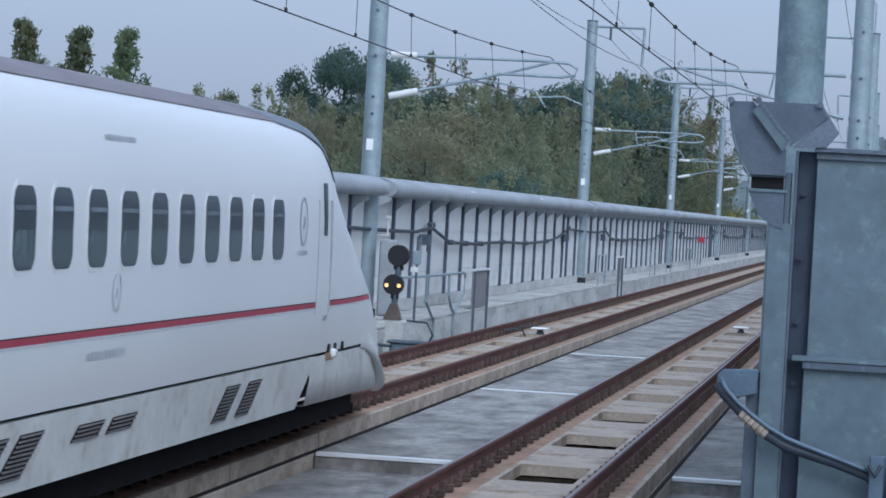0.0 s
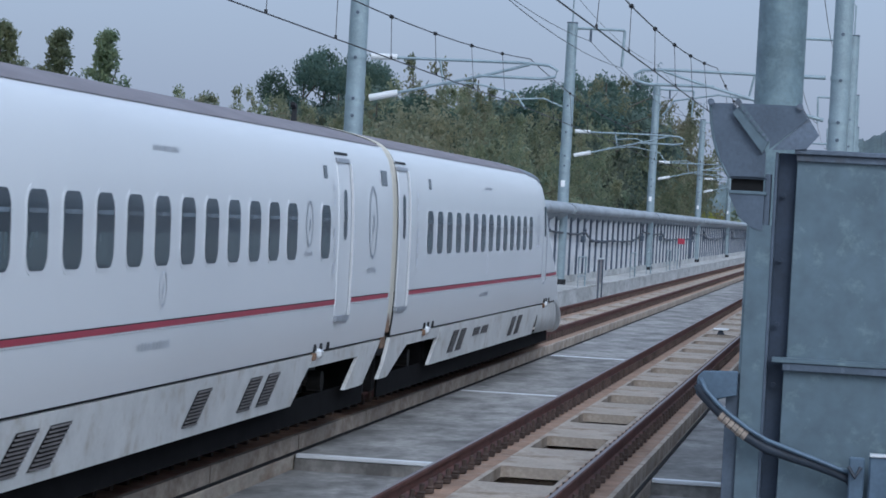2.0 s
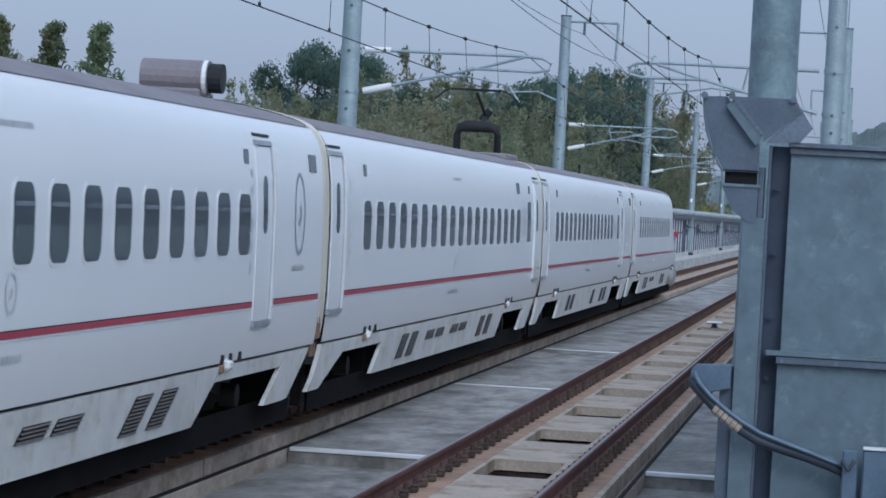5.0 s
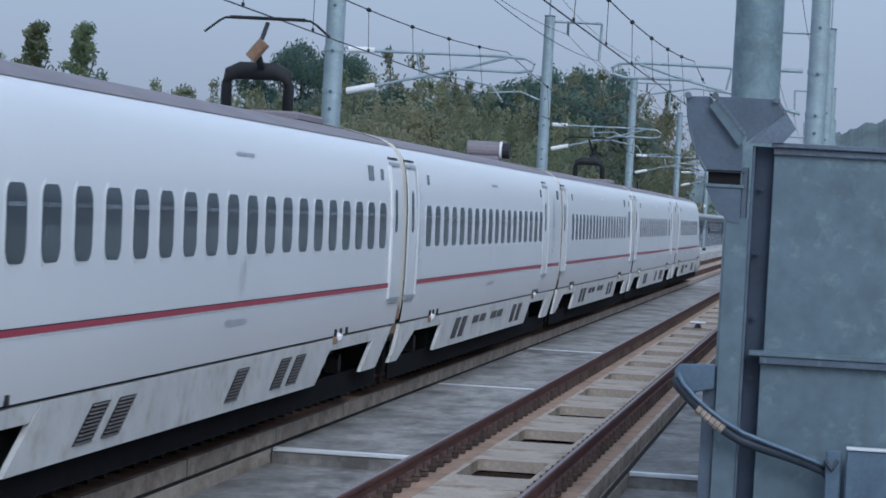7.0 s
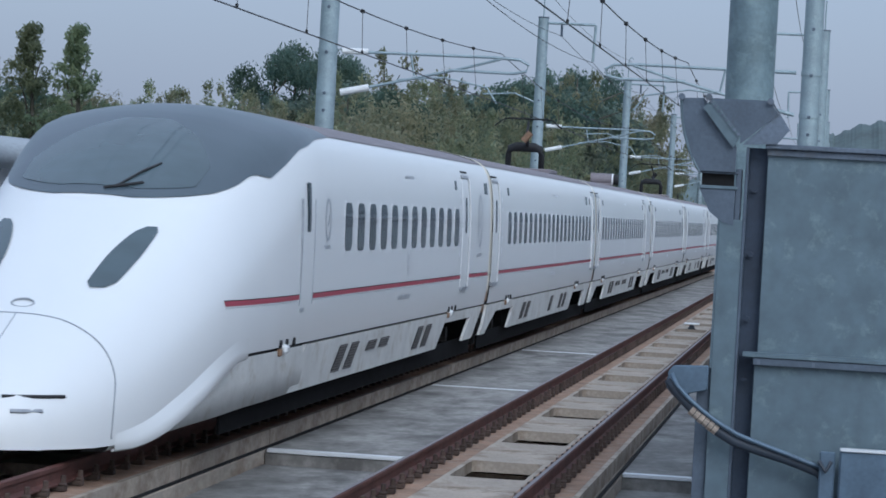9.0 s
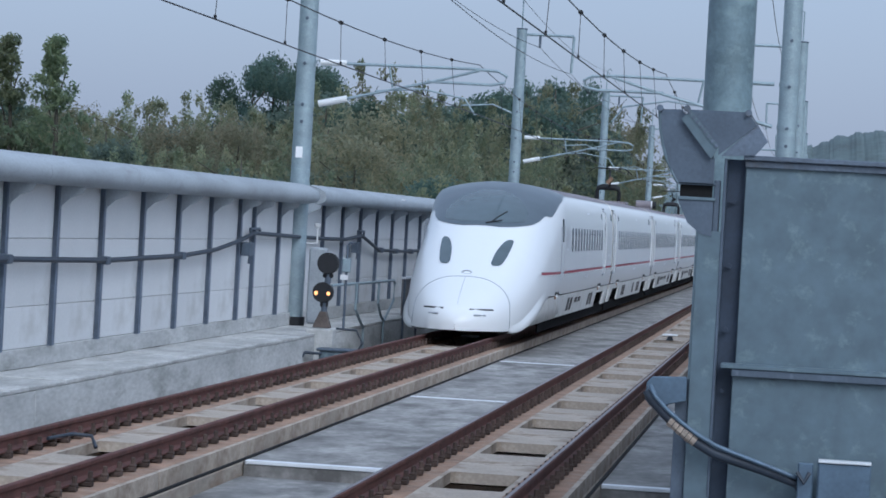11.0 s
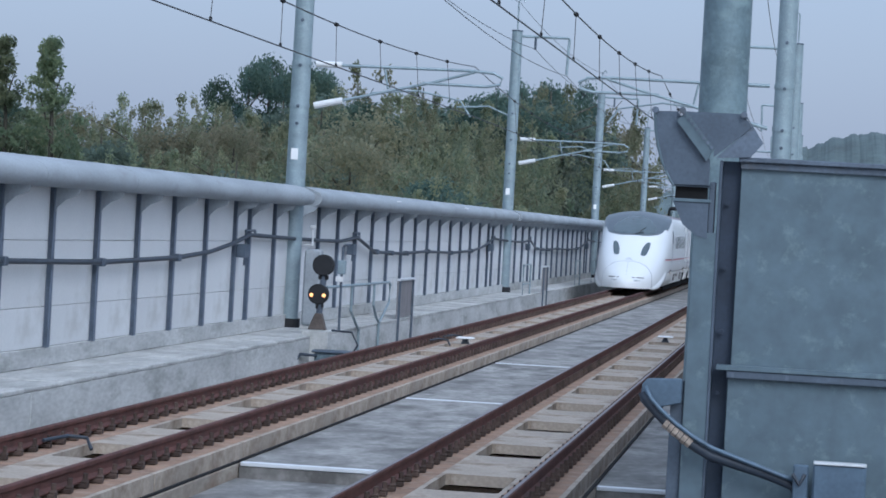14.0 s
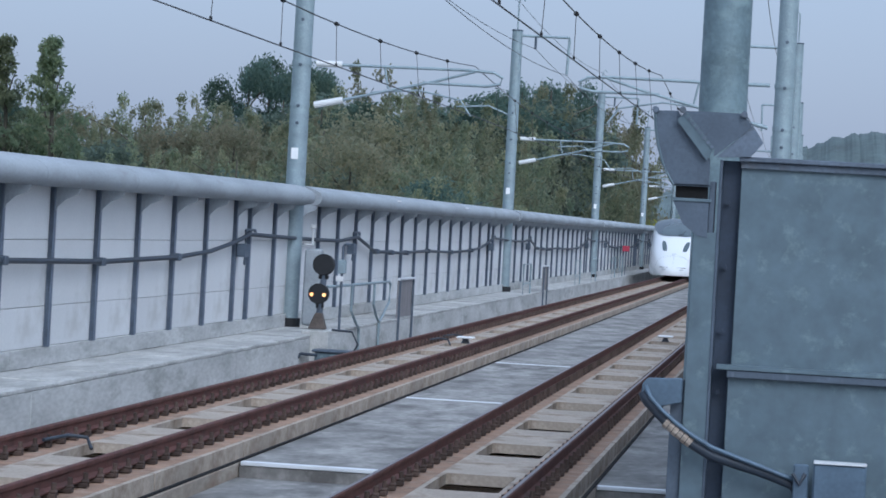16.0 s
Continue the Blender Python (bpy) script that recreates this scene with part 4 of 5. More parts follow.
def door_set(car, y, ahead):
    """A plug door: leaf, window, the rail at its edge, the step below."""
    leaf = both_sides("door", side_patch("door", [(0.42, 0.92), (0.42, 0.2), (0.42, -0.3), (0.42, -0.88), (-0.42, -0.88), (-0.42, -0.3), (-0.42, 0.2), (-0.42, 0.92)], 2.17, 0.006, M["white"]), car, y,
                      "white plug door with a narrow window")
    k = 0.46 * ahead
    rail_ = side_patch("door_rail", [(k + 0.035, 0.93), (k + 0.035, 0.5), (k + 0.035, 0.0), (k + 0.035, -0.9), (k - 0.035, -0.9), (k - 0.035, 0.0), (k - 0.035, 0.5), (k - 0.035, 0.93)], 2.17, 0.03, M["insul"])
    # Grey strip beside the rail paints the shade along the door's edge.
    shade = side_patch("door_rail_shade", [(k * 0.86 + 0.02, 0.93), (k * 0.86 + 0.02, 0.5), (k * 0.86 + 0.02, 0.0), (k * 0.86 + 0.02, -0.9), (k * 0.86 - 0.02, -0.9), (k * 0.86 - 0.02, 0.0), (k * 0.86 - 0.02, 0.5),
                                    (k * 0.86 - 0.02, 0.93)], 2.17, 0.011, M["mark"])
    step = side_patch("door_step", [(0.44, 0.03), (0.44, -0.03), (-0.44, -0.03), (-0.44, 0.03)], 1.25, 0.035, M["mark"])
    head = side_patch("door_head", [(0.40, 0.025), (0.40, -0.025), (-0.44, -0.025), (-0.44, 0.025)], 3.12, 0.03, M["mark"])
    drip = side_patch("drip_rail", [(0.42, 0.015), (0.42, -0.015), (-0.42, -0.015), (-0.42, 0.015)], 3.20, 0.012, M["seal"])
    for ob in leaf:
        for nm, me in (("rail", rail_), ("gap", shade), ("step", step), ("head", head), ("drip_rail", drip), ("window", DOOR_PANE)):
            part(nm, me, None, ob)


def hook(car, y):
    """The white cover with a rusty latch on the skirt's upper edge, either side of each bogie."""
    me = bpy.data.meshes.new("jacking_cover")
    b = bmesh.new()
    add_box(b, (1.60, -0.10, 0.815), (1.695, 0.12, 0.925), 0.03)
    b.to_mesh(me)
    b.free()
    me.materials.append(M["white"])
    both_sides("jacking_cover", me, car, y, "white rounded cover")
    me = bpy.data.meshes.new("latch")
    b = bmesh.new()
    add_box(b, (1.62, -0.36, 0.80), (1.675, -0.24, 0.885), 0.012)
    b.to_mesh(me)
    b.free()
    me.materials.append(M["rust"])
    both_sides("latch", me, car, y, "rusty latch")
    for dy in (-0.32, 0.06, 0.52):
        me = bpy.data.meshes.new("slot")
        b = bmesh.new()
        add_box(b, (1.60, dy - 0.03, 0.90), (1.676, dy + 0.04, 0.985), 0.004)
        b.to_mesh(me)
        b.free()
        me.materials.append(M["seal"])
        both_sides("slot", me, car, y)


def build_car(vents, windows, marks, doors, nose=0):
    """A car of the train about its middle, y ahead. nose: +1 a cab at its front, -1 at its rear."""
    car = thing("train_car", "white bullet-train %s and thin red stripe" % ("end car with dark canopy" if nose else "middle car with oval windows"),
                "train car", "cars of the train")
    u_roof = round_at(5.0, 3.378)
    us = [i / 40 for i in range(41)]
    ur = [u_roof + (1 - u_roof) * i / 12 for i in range(13)]
    h = F if nose else HALF
    if not nose:
        body = part("body", loft([full_ring(5, y, us) for y in (0.25 - h, 0.3 - h, h - 0.3, h - 0.25)], M["white"], "body", True), None, car)
        part("roof", loft([full_ring(5, y, ur, 0.008) for y in (0.3 - h, -6, 0, 6, h - 0.3)], M["roof"], "roof", True), None, car, "dull mauve-grey roof coating")
        stripe = (0.4 - h, h - 0.4)
        gap_line = (0.3 - h, h - 0.3)
    else:
        ds = [0.25, 0.3, 8, 16.8] + [17.2 + 0.3 * i for i in range(29)] + [25.8 + 0.1 * i for i in range(13)]
        rings = [full_ring(d, nose * (d - 12.5), us) for d in ds]
        rings.append([(x * 0.02, nose * 14.53, 0.15 + (z - 0.15) * 0.5) for x, _, z in rings[-1]])
        body = part("body", loft(rings if nose > 0 else rings[::-1], M["white"], "body", True), None, car)
        part("roof", loft([full_ring(5, nose * (d - 12.5), ur, 0.008) for d in ((0.3, 5, 10, 16.9) if nose > 0 else (16.9, 10, 5, 0.3))], M["roof"], "roof", True), None, car, "dull mauve-grey roof coating")
        # the dark canopy over the cab
        edge = [(16.9, 3.37), (18.0, 3.315), (19.15, 3.155), (19.8, 2.97), (20.4, 2.80), (20.75, 2.83), (20.95, 2.80), (21.3, 2.70), (21.85, 2.59), (22.3, 2.535), (22.62, 2.50)]
        dd = [16.9 + 5.72 * i / 60 for i in range(61)]
        rows_ = [full_ring(d, nose * (d - 12.5), [(lambda u0: u0 + (1 - u0) * i / 14)(round_at(d, lerp(edge, d))) for i in range(15)], 0.010) for d in (dd if nose > 0 else dd[::-1])]
        canopy = part("canopy", loft(rows_, M["nosecap"], "canopy", True), None, car, "smooth dark grey cab canopy")
        dd = [20.2 + 2.2 * i / 24 for i in range(25)]
        rows_ = [full_ring(d, nose * (d - 12.5), [(lambda u0: u0 + (1 - u0) * i / 14)(max(round_at(d, lerp(edge, d) + 0.07), lerp([(20.2, 0.93), (20.7, 0.80), (21.4, 0.68), (22.3, 0.66)], d))) for i in range(15)], 0.016)
                 for d in (dd if nose > 0 else dd[::-1])]
        part("windscreen", loft(rows_, M["screen"], "windscreen", True), None, canopy, "large curved windscreen")
        def skin(d, u, off):
            x, z = hull(d, u)
            return (x * (1 + off / 1.6), nose * (d - 12.5), z + off)
        part("wiper", tube([skin(22.45, 0.93, 0.02), skin(22.0, 0.87, 0.03), skin(21.7, 0.83, 0.02)], 0.014, 6), M["seal"], canopy)
        part("wiper", tube([skin(22.48, 0.97, 0.02), skin(22.4, 0.90, 0.03), skin(22.25, 0.84, 0.02)], 0.018, 6), M["seal"], canopy)
        # slanting headlamp glasses
        for s in (1, -1):
            rows_ = []
            for i in range(13):
                a = i / 12
                zc = 1.60 + 0.61 * a
                x_in = 0.475 + 0.05 * a + 0.17 * a ** 3
                x_out = 0.72 + 0.135 * a + 0.03 * math.sin(math.pi * a)
                fat = min(1, (a + 0.03) / 0.10, (1.02 - a) / 0.06) ** 0.5
                mid = (x_in + x_out) / 2
                row = []
                for k in range(7):
                    x = mid + (x_in + (x_out - x_in) * k / 6 - mid) * fat
                    lo_, hi_ = 22.6, 25.6
                    for _ in range(26):      # the place along the nose where the skin has this height at this width
                        d = (lo_ + hi_) / 2
                        u0, u1 = 0.0, 1.0
                        for _ in range(22):
                            u = (u0 + u1) / 2
                            if hull(d, u)[0] > x:
                                u0 = u
                            else:
                                u1 = u
                        if hull(d, u)[1] > zc:
                            lo_ = d
                        else:
                            hi_ = d
                    row.append((s * x, nose * (d - 12.5 + 0.010), zc + 0.010))
                rows_.append(row)
            part("headlamp", loft(rows_, M["screen"], "headlamp", (s * nose) < 0), None, car, "slanting grey headlamp glass")
        # seam of the coupler cover, slots and badge
        seam = []
        for x, d, z in [(1.115, 25.78, 0.22), (1.112, 25.76, 0.53), (1.065, 25.6, 0.85), (0.87, 25.5, 1.12), (0.55, 25.4, 1.285), (0.28, 25.36, 1.335), (0.0, 25.34, 1.345)]:
            seam.append((x, d, z))
        seam = seam + [(-x, d, z) for x, d, z in seam[::-1][1:]]
        for _ in range(2):       # round the corners off
            seam = [seam[0]] + [tuple(a + (b - a) * g for a, b in zip(p, q)) for p, q in zip(seam, seam[1:]) for g in (0.25, 0.75)] + [seam[-1]]
        fine_seam = [(p[0] + (q[0] - p[0]) * k / 2, 0, p[2] + (q[2] - p[2]) * k / 2) for p, q in zip(seam, seam[1:]) for k in range(2)] + [seam[-1]]
        def on_skin(x, z):
            lo_, hi_ = 22.0, 27.0
            for _ in range(30):
                d = (lo_ + hi_) / 2
                u = round_at(d, min(z, hull(d, 1)[1]))
                if hull(d, u)[0] > abs(x) and hull(d, 1)[1] > z:
                    lo_ = d
                else:
                    hi_ = d
            return d
        part("cover_seam", tube([(x * 1.004, nose * (on_skin(x, z) - 12.5 + 0.008), z) for x, d, z in fine_seam], 0.006, 5), M["faint"], car, "fine seam round the coupler cover")
        part("cover_seam", tube([(0.0, nose * (on_skin(0.0, z) - 12.5 + 0.002), z) for z in (1.34, 1.2, 1.05, 0.9, 0.75, 0.62)], 0.006, 5), M["faint"], car)
        for s in (-1, 1):
            part("slot", tube([(s * x, nose * (on_skin(x, 0.63) - 12.5 + 0.003), 0.63) for x in (0.30, 0.42, 0.54, 0.66, 0.78)], 0.020, 6), M["seal"], car, "dark slot in the coupler cover")
            part("lettering", tube([(s * x, nose * (on_skin(x, 0.50) - 12.5 + 0.002), 0.50) for x in (0.40, 0.52, 0.64)], 0.024, 4), M["mark"], car)
        part("badge", tube([(0.11 * math.cos(a), nose * (on_skin(0.1, 1.43 + 0.03 * math.sin(a)) - 12.5 + 0.006), 1.43 + 0.04 * math.sin(a)) for a in (math.tau * k / 12 for k in range(13))], 0.012, 5), M["mark"], car)
        # lower valance below the sweeping edge of the nose
        vd = [18.6 + 0.35 * i for i in range(21)] + [25.8]
        for s in (1, -1):
            rows_ = []
            for d in vd:
                x, zt = hull(d, 0.0)
                zb = lerp([(18.6, 0.33), (22, 0.31), (24, 0.24), (25.8, 0.14)], d)
                inset = lerp([(18.6, 0.0), (22.2, 0.0), (23.5, 0.015), (25.8, 0.02)], d)
                slit = lerp([(22.2, 0.035), (22.7, -0.02)], d)
                rows_.append([(s * (x - inset - 0.01), nose * (d - 12.5), zt - slit), (s * (x - inset), nose * (d - 12.5), (zt + zb) / 2), (s * (x - inset - 0.05), nose * (d - 12.5), min(zb, zt - 0.06)),
                              (s * (x - inset - 0.3), nose * (d - 12.5), min(zb, zt - 0.06) - 0.02)])
            part("valance", loft(rows_, M["skirt"], "valance", s * nose > 0), None, car, "grimy white lower valance")
        # the flared white blade along the sweeping lower edge of the nose
        for s in (1, -1):
            rows_ = []
            for i in range(29):
                d = 21.9 + 3.85 * i / 28
                x, z = hull(d, 0.0)
                out = lerp([(21.9, 0.0), (22.6, 0.03), (23.6, 0.085), (24.8, 0.10), (25.5, 0.06), (25.75, 0.0)], d)
                rows_.append([(s * (hull(d, 0.05)[0] + 0.002), nose * (d - 12.5), hull(d, 0.05)[1] + 0.02), (s * (x + out * 0.55), nose * (d - 12.5), z + 0.03), (s * (x + out), nose * (d - 12.5), z - 0.05 - 0.2 * out),
                              (s * (x + out - 0.02), nose * (d - 12.5), z - 0.07 - 0.2 * out), (s * (x - 0.04), nose * (d - 12.5), z - 0.05)])
            part("nose_blade", loft(rows_, M["white"], "nose_blade", s * nose > 0), None, car, "flared white blade along the nose")
        part("underside", box((-0.95, min(nose * 6.0, nose * 12.3), 0.19), (0.95, max(nose * 6.0, nose * 12.3), 0.6), 0.05), M["black"], car)
        snow = 26.3 - 12.5
        part("snow_guard", prism([(-0.8, nose * (snow - 1.6)), (0.8, nose * (snow - 1.6)), (0.5, nose * (snow - 0.5)), (-0.5, nose * (snow - 0.5))], 2, 0.11, 0.22), M["black"], car)
        stripe = (-12.1, 10.25) if nose > 0 else (-10.35, 12.1)
        gap_line = (-12.2, 9.9) if nose > 0 else (-9.9, 12.2)
        both = side_patch("cab_door", [(0.40, 0.45), (0.40, 0.0), (0.40, -0.80), (0.385, -0.80), (0.385, 0.0), (0.385, 0.45)], 2.15, 0.006, M["mark"])
        for k in (0.0, -0.80):
            both_sides("cab_door_joint", both, car, nose * 6.4 + k + (0.0 if nose > 0 else 0.0))
        both_sides("cab_window", CAB_PANE, car, nose * 6.4, "narrow dark cab window")
        both_sides("door_foot", side_patch("door_foot", rounded(0.22, 0.05, 0.01, 1), 1.30, 0.008, M["mark"]), car, nose * 6.6)
    # stripe, with breaks at the doors
    cuts = [stripe[0]]
    for y in sorted([d for d, _ in doors] + ([nose * 6.4] if nose else [])):
        wide = 0.5 if abs(y) != 6.4 else 0.44
        cuts += [y - wide, y + wide]
    cuts.append(stripe[1])
    for a, b in zip(cuts[::2], cuts[1::2]):
        if b - a > 0.05:
            def strip(z0, z1, off, mat, nm):
                n = max(1, int((b - a) / 0.3))
                rr = []
                for i in range(n + 1):
                    y = a + (b - a) * i / n
                    d = 5 if not nose else nose * y + 12.5
                    rr.append([(hull(d, round_at(d, z))[0] + off, y, z) for z in (z0, z1)])
                return loft(rr, mat, nm, False)
            me = strip(1.425, 1.478, 0.009, M["red"], "stripe")
            me2 = strip(1.406, 1.46, 0.005, M["insul"], "stripe_edge")
            me3 = strip(1.470, 1.488, 0.006, M["seal"], "stripe_line")
            for m_, nm in ((me, "stripe"), (me2, "stripe_edge"), (me3, "stripe_line")):
                part(nm, m_, None, car, {"stripe": "thin red stripe", "stripe_edge": "white border of the stripe", "stripe_line": "thin black line on the stripe"}[nm])
                v = [(-q.co.x, q.co.y, q.co.z) for q in m_.vertices]
                part(nm, mesh_from(nm, v, [tuple(p.vertices)[::-1] for p in m_.polygons], m_.materials[0]), None, car)
    # dark line between body and skirt
    part("lower_joint", box((-1.595, gap_line[0], 0.85), (1.595, gap_line[1], 0.905)), M["seal"], car, "dark joint above the skirt")
    # Hung low so that the space under the car goes dark.
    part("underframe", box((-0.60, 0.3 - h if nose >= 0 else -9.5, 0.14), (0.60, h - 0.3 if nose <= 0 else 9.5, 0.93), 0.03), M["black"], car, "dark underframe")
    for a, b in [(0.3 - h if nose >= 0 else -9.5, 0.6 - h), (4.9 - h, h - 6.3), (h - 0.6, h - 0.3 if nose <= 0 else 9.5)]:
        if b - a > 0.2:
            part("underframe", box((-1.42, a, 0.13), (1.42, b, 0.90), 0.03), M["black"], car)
    # windows
    for y in windows:
        for ob in both_sides("window", SEAL, car, y):
            part("pane", PANE, None, ob, "tinted glass pane")
            part("interior", LOW_REFLECTION, None, ob, "paler grey-green reflection painted low on the glass")
            part("blind_edge", PANE_STREAK, None, ob, "pale streak of reflection painted on the glass")
    for y, ahead in doors:
        door_set(car, y, ahead)
    for nm, y in marks:
        if nm == "big":
            both_sides("emblem", BIG_MARK, car, y, "round grey emblem outline")
            both_sides("lettering", bar_mark(0.75, 0.07, 1.80), car, y)
        elif nm == "small":
            both_sides("emblem", SMALL_MARK, car, y, "round grey emblem outline")
            both_sides("lettering", bar_mark(0.55, 0.05, 2.03), car, y)
        elif nm == "low":
            both_sides("emblem", LOW_MARK, car, y, "small grey emblem outline")
            both_sides("lettering", bar_mark(1.2, 0.07, 1.27), car, y - 0.2)
            both_sides("lettering", bar_mark(1.0, 0.05, 3.0), car, y + 0.1)
        elif nm == "square":
            both_sides("port", SQUARE, car, y, "small dark square port")
        elif nm == "slim":
            both_sides("port", side_patch("slim_port", rounded(0.22, 0.15, 0.02, 2), 2.96, 0.007, M["glass"]), car, y, "slim dark port")
        elif nm == "tall":
            both_sides("tall_window", TALL_PANE, car, y, "tall dark window")
        elif nm == "column":
            for z in (2.80, 2.62, 2.28, 2.06, 1.86):
                both_sides("lettering", bar_mark(0.16, 0.09 if z > 2.3 else 0.15, z), car, y)
    # skirts: panels between the bogie openings
    plates = []
    f_open, r_open = (h - 5.5, h - 2.1), (1.9 - h, 4.95 - h)
    lo_y = r_open[1] if nose >= 0 else -6.2
    hi_y = f_open[0] if nose <= 0 else 6.2
    plates.append(slanted(lo_y, hi_y, 0.33, 0.868))
    if nose <= 0:
        plates[-1][1:3] = [(hi_y - 0.8, 0.33), (hi_y, 0.72), (hi_y + 0.25, 0.868)]
        plates.append([(f_open[0] + 0.03, 0.72), (f_open[1], 0.72), (f_open[1] + 0.25, 0.868), (f_open[0] + 0.28, 0.868)])
        plates.append([(f_open[1] - 0.72, 0.33), (f_open[1] + 0.38, 0.33), (f_open[1] + 0.60, 0.345), (f_open[1] + 1.50, 0.80), (f_open[1] + 1.60, 0.868), (f_open[1] + 0.28, 0.868), (f_open[1] + 0.03, 0.72)])
    if nose >= 0:
        plates.append([(r_open[0] + 0.03, 0.72), (r_open[1] - 0.03, 0.72), (r_open[1] + 0.2, 0.868), (r_open[0] + 0.2, 0.868)])
        plates.append([(0.02 - h, 0.50), (-0.28 - h, 0.34), (0.45 - h, 0.34), (0.75 - h, 0.42), (r_open[0] - 0.25, 0.66), (r_open[0], 0.72), (r_open[0] + 0.17, 0.868), (0.30 - h, 0.868), (0.22 - h, 0.72)])
    for q in plates:
        # west side: the same outline mirrored across the car
        bm = skirt_plate(q)
        me = bm_mesh(bm, "skirt", M["skirt"])
        part("skirt", me, None, car, "grimy white skirt panel")
        part("skirt", mesh_from("skirt", [(-v.co.x, v.co.y, v.co.z) for v in me.vertices], [tuple(p.vertices)[::-1] for p in me.polygons], M["skirt"]), None, car)
    a, b = (0.6 - h if nose >= 0 else -9.9), (h - 0.6 if nose <= 0 else 9.9)
    # Black strip added below the skirt, standing in for the shade under the car.
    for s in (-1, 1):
        part("rubber_flap", box((min(s * 1.42, s * 1.45), a, 0.05), (max(s * 1.42, s * 1.45), b, 0.34)), M["under_shade"], car, "added black strip standing in for shade below the skirt")
    big, small = vents
    for y in big:
        ob = part("grille", GRILLE[0], None, car, "dark slatted vent in the skirt")
        ob.location = (0, y - 0.2, 0)
        part("slats", GRILLE[1], None, ob)
    for y in small:
        ob = part("grille", SMALL_GRILLE[0], None, car, "small slatted vent in the skirt")
        ob.location = (0, y - 0.35, 0)
        part("slats", SMALL_GRILLE[1], None, ob)
    # bogies, latches, end bellows
    if nose <= 0:
        bogie(car, h - 4.2)
        hook(car, h - 5.0)
    if nose >= 0:
        bogie(car, 2.8 - h)
        hook(car, 3.6 - h)
    if nose > 0:
        bogie(car, 5.6)
        hook(car, 7.4)
    if nose < 0:
        bogie(car, -5.6)
        hook(car, -7.4)
    if nose <= 0:
        us2 = [0.02 + 0.98 * i / 30 for i in range(31)]
        rows_ = []
        for i in range(9):
            y = h - 0.25 + 0.5 * i / 8
            g = 0.978 if i % 2 else 0.988
            rows_.append([(x * g, y, 0.93 + (z - 0.9) * (g + 0.01)) for x, _, z in full_ring(5, y, us2)])
        part("bellows", loft(rows_, M["cream"], "bellows", True), None, car, "dirty cream gangway bellows")
        part("coupler", box((-0.5, h - 0.5, 0.5), (0.5, h + 0.4, 0.85), 0.05), M["black"], car)
        part("cable_box", box((1.22, h - 0.36, 0.66), (1.58, h + 0.36, 0.945), 0.03), M["black"], car, "black jumper box")
        part("rust_plate", box((1.575, h - 0.2, 0.74), (1.60, h + 0.16, 0.90), 0.008), M["rust"], car, "rusty plate")
        part("bellows_foot", box((1.45, h - 0.15, 0.94), (1.648, h + 0.17, 1.22), 0.02), M["rust"], car, "rust-stained foot of the bellows")
        part("roof_band", loft([[(x * 0.985, y, z * 0.996) for x, _, z in full_ring(5, y, ur)] for y in (h - 0.24, h + 0.24)], M["seal"], "roof_band", True), None, car, "dark band over the gangway roof")
    return car


def pantograph(car, y, way):
    """A single-arm pantograph on a thick arch of insulator covers; its knee points along way."""
    arch = part("pantograph_base", tube([(-0.42, y, 3.5), (-0.42, y, 4.06), (-0.38, y, 4.19), (-0.24, y, 4.24), (0.24, y, 4.24), (0.38, y, 4.19), (0.42, y, 4.06), (0.42, y, 3.5)], 0.105, 14,
                                        radii=[0.075, 0.075, 0.10, 0.12, 0.12, 0.10, 0.075, 0.075]), M["seal"], car, "thick black arch of insulator covers", True)
    part("lower_arm", tube([(0.05, y, 4.25), (0.08, y + way * 0.55, 4.46)], 0.05, 8), M["seal"], arch)
    part("knee_cover", tube([(-0.01, y + way * 0.55, 4.38), (0.17, y + way * 0.55, 4.60)], 0.085, 10), M["rust"] if way < 0 else M["seal"], arch)
    part("upper_arm", tube([(0.08, y + way * 0.55, 4.48), (0.0, y - way * 0.45, 4.90)], 0.032, 8), M["seal"], arch)
    part("pan_head", tube([(-0.86, y - way * 0.45, 4.76), (-0.66, y - way * 0.45, 4.92), (-0.58, y - way * 0.45, 4.965), (0.58, y - way * 0.45, 4.965), (0.66, y - way * 0.45, 4.92), (0.86, y - way * 0.45, 4.76)], 0.016, 8), M["seal"], arch, "dark curved horn")
    part("contact_strip", box((-0.52, y - way * 0.45 - 0.05, 4.955), (0.52, y - way * 0.45 + 0.05, 4.995), 0.01), M["seal"], arch)
    part("roof_tray", box((-0.75, y - 1.0, 3.58), (0.75, y + 1.0, 3.70), 0.03), M["roof"], car)


def seats(a, n, step=1.0):
    return [a + step * k for k in range(n)]


THREE_VENTS, FOUR_VENTS = ((-5.1, -4.15, 1.0, 3.45, 4.4), ()), ((-5.2, -4.28, 3.5, 4.5), (-2.57, -1.52, 0.13, 1.13))
head = build_car(((-5.72, -4.82, 2.08, 3.1), (-3.02, -1.97)), seats(-9.32, 14, 1.006), [("slim", -9.25), ("small", 5.11), ("low", -2.6), ("column", -10.5)], [(-11.78, 1)], 1)
car_two = build_car(THREE_VENTS, seats(-9.125, 15) + [6.905], [("small", 5.9), ("big", 10.27), ("square", 11.20), ("slim", 6.96), ("low", -1.0), ("column", 7.5), ("slim", -9.07), ("column", -10.4)],
                    [(8.19, 1), (-11.35, 1)])
